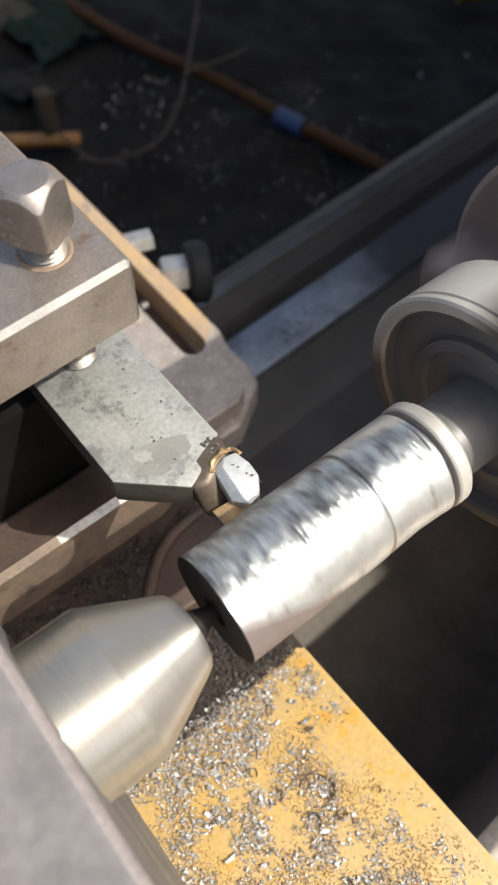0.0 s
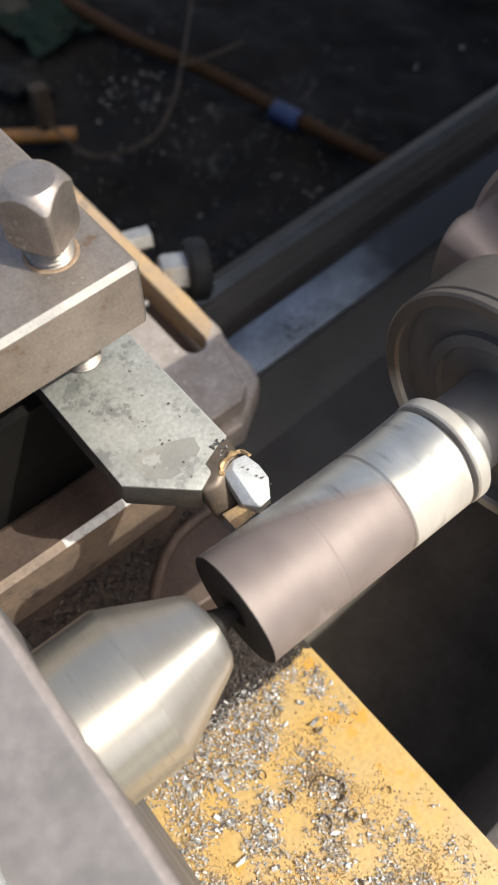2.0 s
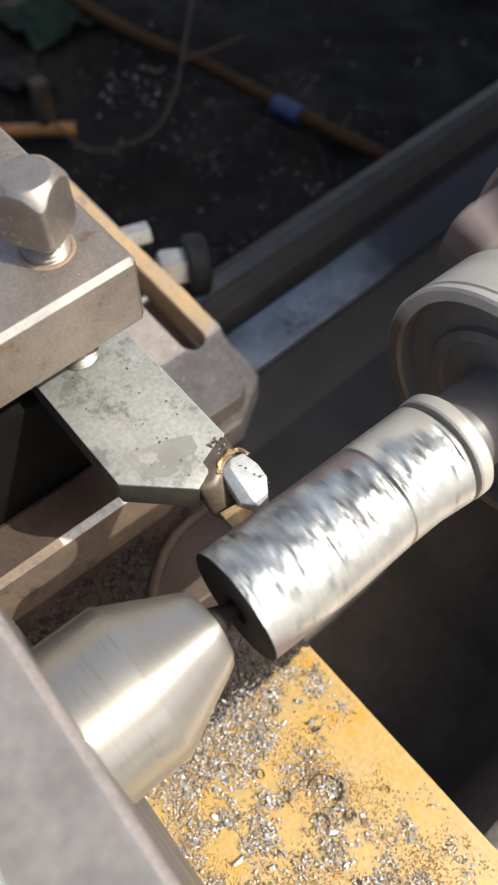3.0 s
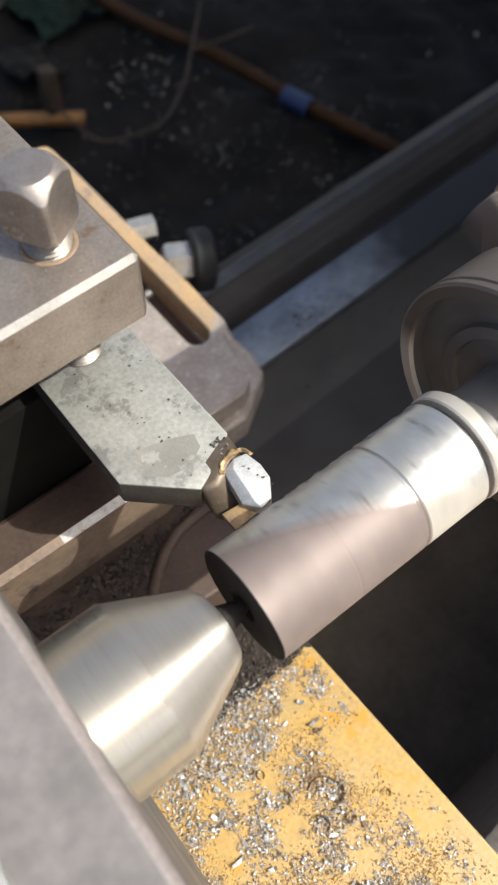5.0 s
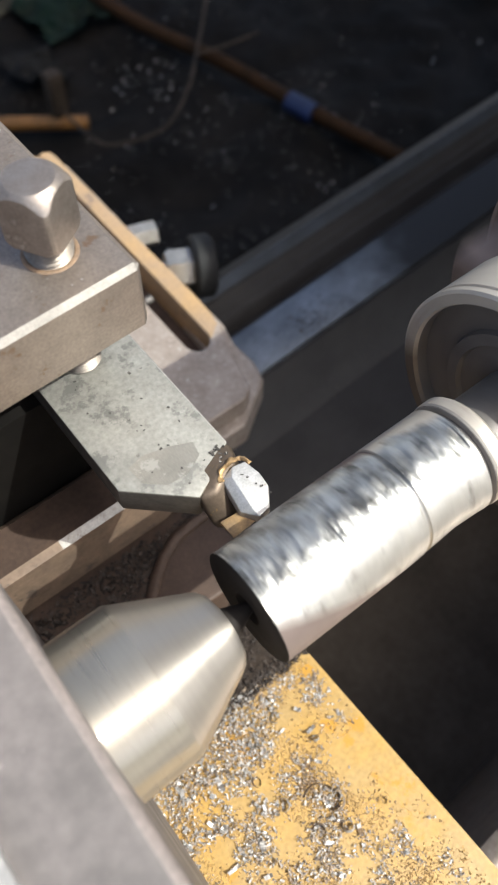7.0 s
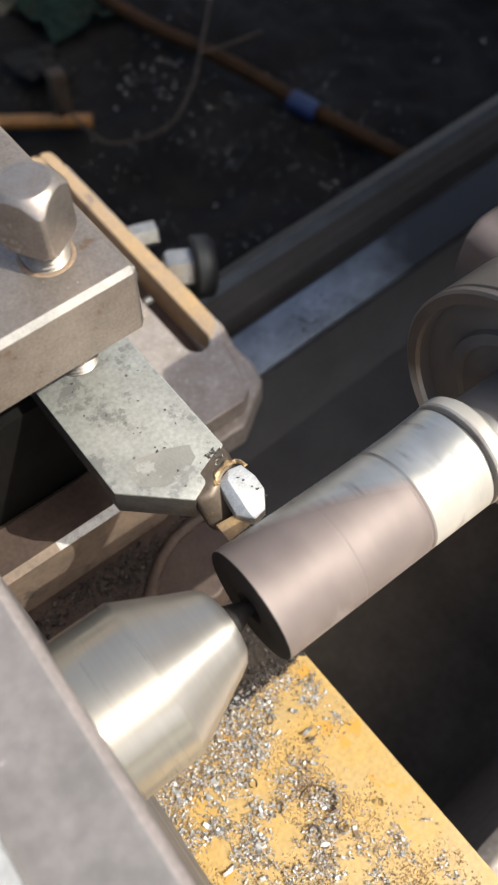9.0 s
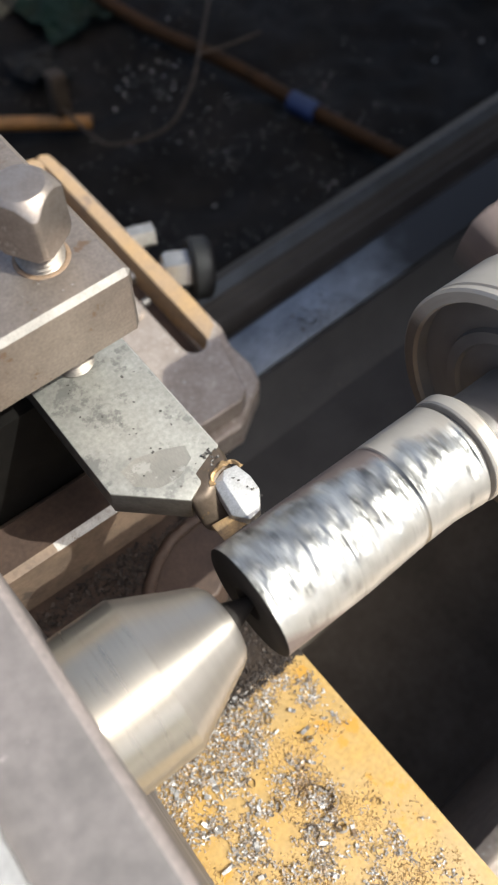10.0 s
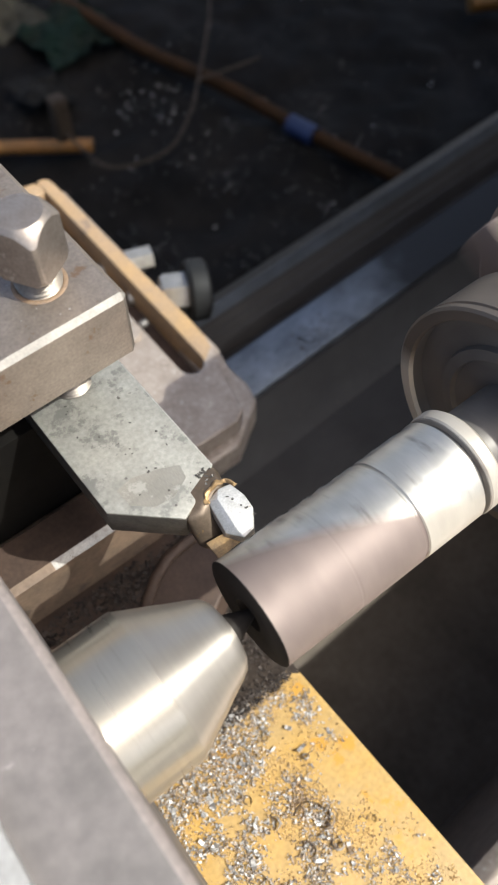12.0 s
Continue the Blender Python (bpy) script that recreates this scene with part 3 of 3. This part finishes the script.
    fillet = tube([(-0.0048, -0.0030, 0.0001), (-0.0030, -0.0008, 0.0006), (0.0008, 0.0004, 0.0008), (0.0042, -0.0004, 0.0004), (0.0052, -0.0030, -0.0002)], 0.00075, 8)
    for v in fillet.verts:
        v.co += 0.0007 * noise.noise_vector(v.co * 700)
    part("braze_fillet", fillet, BRAZE, tip_part, "golden brass braze seam")
    return t


def bracket():
    b = thing("slotted_bracket", "worn tan cast bracket with a long slot and gritty foot", "bracket")
    z = -0.140
    # one casting: an outer bar and a foot joined round the blind end of a long slot
    tip = [(0.0745 + 0.0070 * math.cos(radians(a)), 0.1300 + 0.0075 * math.sin(radians(a))) for a in range(-10, -181, -17)]
    outline = [(0.0790, 0.3000), (0.0828, 0.3002), (0.0860, 0.2980), (0.0870, 0.2930), (0.0893, 0.2107), (0.0915, 0.157), (0.0912, 0.140), (0.0895, 0.1310), (0.0859, 0.119),
               (0.0837, 0.1107), (0.0790, 0.0895), (0.0727, 0.0854), (0.0489, 0.0852), (0.0300, 0.0900), (0.0300, 0.3000), (0.0645, 0.3000)]
    plate = prism(outline + tip[::-1] + [(0.0805, 0.196)], z - 0.024, z)
    bevel(plate, 0.0012, 3)
    for f in plate.faces:
        c = f.calc_center_median()
        if c.x < 0.0700 or c.y < 0.1285:
            f.material_index = 1
    bmesh.ops.triangulate(plate, faces=[f for f in plate.faces if len(f.verts) > 6])
    for f in plate.faces:
        c = f.calc_center_median()
        f.material_index = 1 if (c.x < 0.0700 or c.y < 0.1270) else 0
    part("plate", plate, [TAN, CASTING], b, smooth=40)
    skirt = bevel(prism([(0.0860, 0.30), (0.0945, 0.30), (0.0977, 0.162), (0.0985, 0.138), (0.0952, 0.1239), (0.0965, 0.1083), (0.0936, 0.096), (0.0858, 0.0910), (0.070, 0.0800), (0.045, 0.0800), (0.045, 0.10), (0.080, 0.12)], z - 0.034, z - 0.014), 0.003, 3)
    part("skirt", skirt, CASTING, b, "dark gritty lower skirt")
    part("slot_floor", box(0.0640, 0.0840, 0.118, 0.30, z - 0.0239, z - 0.021), BROWN, b)
    web = prism([(0.0450, 0.2890), (0.0785, 0.2890), (0.0800, 0.2960), (0.0770, 0.3008), (0.0450, 0.3035)], z - 0.0230, z - 0.0004)
    part("end_web", bevel(web, 0.0012, 3), TAN, b)
    o = part("screw", revolve([(-0.002, 0), (-0.002, 0.0022), (0.002, 0.0022), (0.002, 0)], 24), STEEL_DARK, b)
    o.location = (0.0715, 0.171, z - 0.006)
    o = part("boss", revolve([(-0.002, 0.0), (-0.002, 0.0045), (0.001, 0.0052), (0.0030, 0.0040), (0.0034, 0.0)], 24, "z"), CASTING, b)
    o.location = (0.0600, 0.163, z)
    return b


def knob():
    k = thing("clamping_wheel", "black round knob on a plated hexagon nut", "hand wheel")
    def turned(prof, seg, mat, name, label=""):
        return part(name, revolve(prof, seg), mat, k, label)
    turned([(0.0, 0.0), (0.0, 0.0105), (0.002, 0.0118), (0.016, 0.0118), (0.016, 0.0)], 6, NUT, "hexagon_nut", "plated hexagon nut")
    turned([(0.015, 0.0), (0.015, 0.0165), (0.017, 0.0185), (0.026, 0.0185), (0.028, 0.0165), (0.028, 0.0)], 48, RUBBER, "knob_wheel", "black rubber wheel")
    turned([(-0.02, 0.0), (-0.02, 0.005), (0.001, 0.005)], 24, NUT, "stud")
    k.matrix_basis = pose(0.0975, 0.1940, -0.160, 0, 6, -23)
    s = thing("side_screw", "plated screw standing out beside the knob", "screw")
    part("head", revolve([(0.0, 0.0), (0.0, 0.0075), (0.016, 0.0075), (0.016, 0.0)], 6), NUT, s)
    part("rod", revolve([(-0.02, 0.0), (-0.02, 0.004), (0.001, 0.004)], 20), NUT, s)
    s.matrix_basis = pose(0.0945, 0.2270, -0.160, 0, 4, -14)
    return k, s


# ---- swarf ----
def swarf(name, spots, mats, rng, label, curl=0.5, slim=1.0):
    """Many small bent slivers lying at the given spots (x, y, z, size)."""
    verts, faces = [], []
    for x, y, z, size in spots:
        a, tilt = rng.random() * 6.283, rng.uniform(-0.7, 0.7)
        length, width = size * rng.uniform(0.6, 1.9) * slim, size * rng.uniform(0.35, 0.8)
        ca, sa = math.cos(a), math.sin(a)
        bend = rng.uniform(-curl, curl) * 2
        base = len(verts)
        for k in range(4):
            u = (k / 3 - 0.5) * length
            lift = bend * (u * u) / max(length, 1e-6) * 2 + u * tilt * 0.5
            for s in (-0.5, 0.5):
                w = s * width * (1 - 0.3 * abs(k / 3 - 0.5))
                verts.append((x + u * ca - w * sa, y + u * sa + w * ca, z + abs(lift) + size * 0.15 + w * rng.uniform(-0.6, 0.6)))
        for k in range(3):
            i = base + 2 * k
            faces.append((i, i + 1, i + 3, i + 2))
    me = bpy.data.meshes.new(name)
    me.from_pydata(verts, [], faces)
    me.materials.append(mats)
    ob = new(name, me)
    return tagged(ob, label, "swarf", kind="stuff")


def grit(name, spots, mat, rng, label):
    """Loose grains: small uneven four-sided lumps lying at the spots."""
    verts, faces = [], []
    for x, y, z, size in spots:
        b, a = len(verts), rng.random() * 6.283
        for k in range(4):
            r = size * rng.uniform(0.35, 0.7)
            verts.append((x + r * math.cos(a + k * 1.571), y + r * math.sin(a + k * 1.571), z - size * 0.1))
        verts.append((x + size * rng.uniform(-0.2, 0.2), y + size * rng.uniform(-0.2, 0.2), z + size * rng.uniform(0.3, 0.7)))
        faces += [(b + k, b + (k + 1) % 4, b + 4) for k in range(4)]
    me = bpy.data.meshes.new(name)
    me.from_pydata(verts, [], faces)
    me.materials.append(mat)
    return tagged(new(name, me), label, "swarf", kind="stuff")


def curl_chip(radius, turns, rise, width):
    bm = bmesh.new()
    last = None
    k = int(14 * turns)
    for i in range(k + 1):
        a = 2 * math.pi * turns * i / k
        r = radius * (1 - 0.25 * i / k)
        p = (r * math.cos(a), r * math.sin(a), rise * i / k)
        row = (bm.verts.new(p), bm.verts.new((p[0] * 0.92, p[1] * 0.92, p[2] + width)))
        if last:
            bm.faces.new((last[0], row[0], row[1], last[1]))
        last = row
    return bm


def shade_patch():
    """A dark patch put on the wing for the shade below the shaft's end."""
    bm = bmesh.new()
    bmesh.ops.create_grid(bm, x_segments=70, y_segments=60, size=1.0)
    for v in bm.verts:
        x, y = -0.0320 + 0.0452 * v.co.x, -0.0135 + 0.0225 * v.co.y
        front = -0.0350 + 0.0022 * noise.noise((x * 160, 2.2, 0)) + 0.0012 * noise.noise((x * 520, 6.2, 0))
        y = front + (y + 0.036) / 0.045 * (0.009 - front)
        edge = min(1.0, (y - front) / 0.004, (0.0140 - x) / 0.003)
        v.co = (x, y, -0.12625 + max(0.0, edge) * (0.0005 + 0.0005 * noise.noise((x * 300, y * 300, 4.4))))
    return tagged(part("oil_sludge", bm, SHADE_PATCH), "dark patch put on the yellow wing for the shaft's shade", "oil sludge", kind="stuff")


def ledge_swarf():
    rng = random.Random(3)
    spots, dark = [], []
    while len(spots) + len(dark) < 11000:
        x, y = rng.uniform(-0.085, 0.012), rng.uniform(-0.15, -0.030)
        d = noise.noise((x * 38, y * 38, 2.2)) + 0.7 * noise.noise((x * 120, y * 120, 8.2))
        near = 1.0 - max(0.0, (x + 0.020) / 0.024) * 0.98
        if d * 1.4 + 0.20 + 0.50 * (near - 0.6) < rng.random() * 0.95:
            continue
        s = rng.choice((0.0004, 0.0006, 0.0007, 0.0009, 0.0011)) * (1.0 if rng.random() < 0.96 else 1.8)
        (spots if rng.random() < 0.55 else dark).append((x, y, -0.1262 + rng.random() * 0.0012 * max(near, 0.2), s))
    spots += [(rng.uniform(-0.06, -0.003), rng.uniform(-0.12, -0.04), -0.1256, rng.choice((0.0016, 0.0022, 0.0028))) for _ in range(38)]
    a = swarf("swarf", spots, CHIP, rng, "bright steel chips scattered on the yellow saddle wing")
    b = swarf("swarf", dark, CHIP_DARK, rng, "dull brown chips scattered on the yellow saddle wing")
    pile = []
    while len(pile) < 2600:
        x, y = rng.uniform(-0.060, 0.009), rng.uniform(-0.035, 0.006)
        if noise.noise((x * 90, y * 90, 3.3)) > rng.uniform(-0.7, 0.4):
            pile.append((x, y, -0.1256 + rng.random() * 0.0010, rng.choice((0.0005, 0.0008, 0.0011))))
    e = swarf("swarf", pile, CHIP_SHADED, rng, "chips piled on the saddle, darkened for the shaft's shade")
    grains = []
    while len(grains) < 22000:
        x, y = rng.uniform(-0.085, 0.0135), rng.uniform(-0.16, -0.030)
        d = noise.noise((x * 45, y * 45, 5.2)) + 0.5 * noise.noise((x * 130, y * 130, 1.2))
        if 0.34 + d * 0.9 - 14 * max(0.0, x + 0.008) > rng.random() * 1.05:
            grains.append((x, y, -0.1262, rng.choice((0.0003, 0.0004, 0.0006, 0.0008, 0.0011))))
    out = [a, b, e, shade_patch(), grit("grit", grains, GRIT, rng, "brown and grey grit caked on the yellow saddle wing")]
    for x, y, r, t, mat in ((-0.014, -0.046, 0.0022, 1.4, CHIP), (-0.020, -0.080, 0.0085, 0.36, CHIP_DARK), (-0.0135, -0.0835, 0.0040, 0.7, CHIP_DARK), (-0.030, -0.072, 0.0030, 0.5, CHIP), (-0.010, -0.107, 0.0024, 0.6, CHIP), (-0.0255, -0.0865, 0.0035, 0.6, CHIP_DARK), (-0.006, -0.062, 0.0016, 1.2, CHIP),
                            (-0.046, -0.084, 0.0030, 0.3, CHIP), (-0.034, -0.060, 0.0022, 0.8, CHIP_DARK), (-0.016, -0.093, 0.0028, 0.9, CHIP), (0.001, -0.094, 0.0016, 1.0, CHIP_DARK)):
        c = tagged(part("curled_chip", curl_chip(r, t, 0.0012, 0.0009 + 0.12 * r), mat), "small curled steel chip lying on the saddle wing", "swarf", "curled chips")
        c.matrix_basis = pose(x, y, -0.1255, rng.uniform(-25, 25), rng.uniform(-25, 25), rng.uniform(0, 360))
        out.append(c)
    for x, y, z, r, t in ((0.0590, 0.1655, -0.1385, 0.0021, 1.6), (0.0625, 0.1705, -0.1385, 0.0016, 1.2), (0.0420, 0.1180, -0.1385, 0.0016, 0.9)):
        c = tagged(part("curled_chip", curl_chip(r, t, 0.0016, 0.0014), CHIP), "small bright curled chip lying on the bracket", "swarf", "curled chips")
        c.matrix_basis = pose(x, y, z, rng.uniform(-35, 35), rng.uniform(-35, 35), rng.uniform(0, 360))
        out.append(c)
    return out


def slide_swarf():
    rng = random.Random(5)
    spots = []
    while len(spots) < 3400:
        x, y = rng.uniform(-0.11, 0.006), rng.uniform(0.004, 0.0345)
        if any(y0 >= y >= y1 and x > x1 + (x0 - x1) * (y - y1) / (y0 - y1) - 0.003 for (x0, y0), (x1, y1) in zip(RIM, RIM[1:])):
            continue
        if rng.random() < 0.6 + 0.7 * noise.noise((x * 60, y * 60, 1)):
            spots.append((x, y, -0.0975, rng.choice((0.0005, 0.0008, 0.0011, 0.0018))))
    return swarf("swarf", spots, CHIP_SHADED, rng, "chips piled on the cross slide, darkened for shade")


def tool_specks():
    rng = random.Random(8)
    out = []
    spots = [(rng.uniform(-0.026, 0.0), rng.uniform(0.0, 0.050), 0.0001, rng.choice((0.0009, 0.0011, 0.0013))) for _ in range(26)]
    spots = [s for s in spots if s[1] > 0.013 - (s[0] + 0.028) * 0.7]
    spots += [(rng.gauss(0.0, 0.0015), rng.gauss(0.0055, 0.0012), 0.0001, 0.0013) for _ in range(16)]
    spots += [(0.0010 + 0.0008 * k, -0.0050 - 0.0022 * k + 0.0008 * (k % 2), 0.0008 - 0.0002 * k, 0.0010) for k in range(5)]
    out.append(swarf("chip_specks", spots, SHANK_SIDE, rng, "tiny dark chips lying on the turning tool", curl=0.3, slim=0.5))
    spots = [(rng.uniform(-0.06, 0.0), rng.uniform(0.043, 0.12), 0.0461, rng.choice((0.0003, 0.0005))) for _ in range(90)]
    out.append(swarf("chip_specks", spots, CHIP, rng, "tiny bright chips lying on the tool post", curl=0.3))
    return out


def floor_swarf():
    rng = random.Random(11)
    spots = []
    while len(spots) < 1500:
        x, y = rng.uniform(0.05, 0.85), rng.uniform(0.23, 0.95)
        d = noise.noise((x * 7, y * 7, 4)) + 0.5 * noise.noise((x * 25, y * 25, 9))
        if rng.random() < 0.25 + 0.8 * d:
            z = -0.476 + 0.012 * noise.noise(Vector((x, y, 0)) * 9) + 0.008 * noise.noise(Vector((x, y, 0)) * 31)
            spots.append((x, y, z + 0.003, rng.choice((0.0012, 0.0016, 0.002, 0.003))))
    swarf("swarf", spots[:1100], CHIP_SHADED, rng, "dull chips strewn over the black floor")
    spots = spots[1100:1190] + [(rng.gauss(0.40, 0.035), rng.gauss(0.70, 0.035), -0.465, rng.choice((0.0015, 0.002, 0.003))) for _ in range(70)]
    for _ in range(1700):
        x, y = rng.uniform(0.24, 0.66), rng.uniform(0.28, 0.64)
        if noise.noise((x * 14, y * 14, 6.1)) > rng.uniform(-0.25, 0.3):
            z = -0.476 + 0.012 * noise.noise(Vector((x, y, 0)) * 9) + 0.008 * noise.noise(Vector((x, y, 0)) * 31)
            spots.append((x, y, z + 0.002, rng.choice((0.0006, 0.0008, 0.0010, 0.0013, 0.0018))))
    swarf("swarf", spots, CHIP, rng, "glinting chips heaped on the black floor")
    spots = [(rng.uniform(0.1, 0.9), rng.uniform(0.086, 0.122), -0.2200, 0.0012) for _ in range(500)]
    spots += [(rng.gauss(0.165, 0.010), rng.gauss(0.138, 0.006), -0.2003, rng.choice((0.0008, 0.0015))) for _ in range(90)]
    swarf("swarf", spots, CHIP_SHADED, rng, "dark chips lying along the bed ways")


# ---- things on the floor beyond ----
def background():
    z = -0.455
    a = thing("yellow_tube", "dirty yellow steel tube lying on the floor", "tube", "tubes")
    pipe = part("tube", tube([(0.405, 0.960, z), (0.421, 0.909, z), (0.443, 0.787, z), (0.482, 0.661, z), (0.507, 0.543, z), (0.544, 0.419, z - 0.005), (0.60, 0.25, z - 0.01)], 0.009, 14), BAR, a)
    part("tape_band", tube([(0.502, 0.556, z), (0.511, 0.518, z)], 0.0125, 16), BLUE, pipe, "blue tape band")
    b = thing("yellow_tube", "short yellow steel bar with a fitting at its end", "tube", "tubes")
    part("tube", tube([(0.05, 0.830, z), (0.192, 0.734, z), (0.285, 0.669, z)], 0.0085, 12), AMBER, b)
    part("fitting", bevel(box(0.252, 0.272, 0.686, 0.704, z - 0.010, z + 0.062), 0.004, 2), WIRE, b, "dusty upright fitting")
    c = thing("cable", "thin dusty cable hanging in a loop", "cable")
    part("cord", tube([(0.288, 0.765, z + 0.01), (0.262, 0.70, z + 0.02), (0.262, 0.63, z + 0.02), (0.278, 0.596, z + 0.02), (0.340, 0.586, z + 0.02), (0.400, 0.625, z + 0.02), (0.435, 0.660, z + 0.02), (0.532, 0.767, z + 0.02), (0.580, 0.831, z + 0.02), (0.64, 0.90, z + 0.02)], 0.0019, 8), WIRE, c)
    part("twig_end", tube([(0.445, 0.672, z + 0.02), (0.495, 0.665, z + 0.02), (0.537, 0.662, z + 0.02)], 0.0018, 6), WIRE, c)
    e = thing("yellow_tube", "orange-yellow steel tube end beyond the bed", "tube", "tubes")
    part("tube", tube([(0.868, 0.602, z), (0.90, 0.585, z), (0.98, 0.545, z)], 0.012, 14), AMBER, e)
    for name, label, at, size, mat in (("cloth_scrap", "dark green oily rag crumpled on the floor", (0.385, 0.890, -0.47), 0.058, RAG),
                                       ("cloth_scrap", "pale dusty sacking crumpled on the floor", (0.322, 0.985, -0.47), 0.050, SACK),
                                       ("cloth_scrap", "flat grey oily rag lying on the floor", (0.292, 0.800, -0.47), 0.030, GREY_RAG)):
        d = thing(name, label, "rag", "rags")
        bm = bmesh.new()
        bmesh.ops.create_grid(bm, x_segments=40, y_segments=40, size=size)
        for v in bm.verts:
            p = v.co + Vector((at[0] * 9, at[1] * 9, 0))
            k = 1 + 0.35 * noise.noise(p * 14)
            v.co.x, v.co.y = v.co.x * k, v.co.y * k
            v.co.z = 0.012 + 0.020 * noise.noise(p * 22) + 0.010 * noise.noise(p * 60)
        bmesh.ops.solidify(bm, geom=bm.faces[:], thickness=0.002)
        part("cloth", bm, mat, d)
        d.location = at


floor_ground()
shade_slab()
lathe_bed()
tailstock()
CENTRE_THING = live_centre()
WORK = workpiece()
CHUCK = chuck()
headstock()
KN = knob()
CARRIAGE = [saddle(), cross_slide(), compound_slide(), tool_post(),
            square_bolt((-0.0135, 0.0565), 33, 0.0705, 0.0005), square_bolt((-0.0640, 0.0565), 10, 0.0705, 0.0005),
            cutting_tool(), bracket(), KN[0], KN[1], slide_swarf()] + ledge_swarf() + tool_specks()
floor_swarf()
background()


# ---- what moves ----
FEED = -0.0011447      # metres a second along the bed
STEP = 360 * 4 / 17    # degrees of turn in a tenth of a second


def turn_at(t):
    """The spindle's turn; it jumps ahead by one whole turn shortly before 6 s."""
    if t <= 5.8:
        return STEP * 10 * t
    if t >= 6.0:
        return STEP * 10 * (t - 7.0) + 6120.0
    return STEP * 58 + (t - 5.8) / 0.2 * 360.0


def motions():
    times = [i * 0.5 for i in range(25)]
    for ob in CARRIAGE:
        home = ob.matrix_basis.copy()
        walk(ob, [(t, Matrix.Translation((FEED * (t - 6.0), 0, 0)) @ home) for t in times])
    spins = [i / FPS for i in range(12 * FPS + 1)]
    for ob in (CENTRE_THING, WORK, CHUCK):
        walk(ob, [(t, pose(0, AXIS_Y, 0, turn_at(t))) for t in spins])


motions()
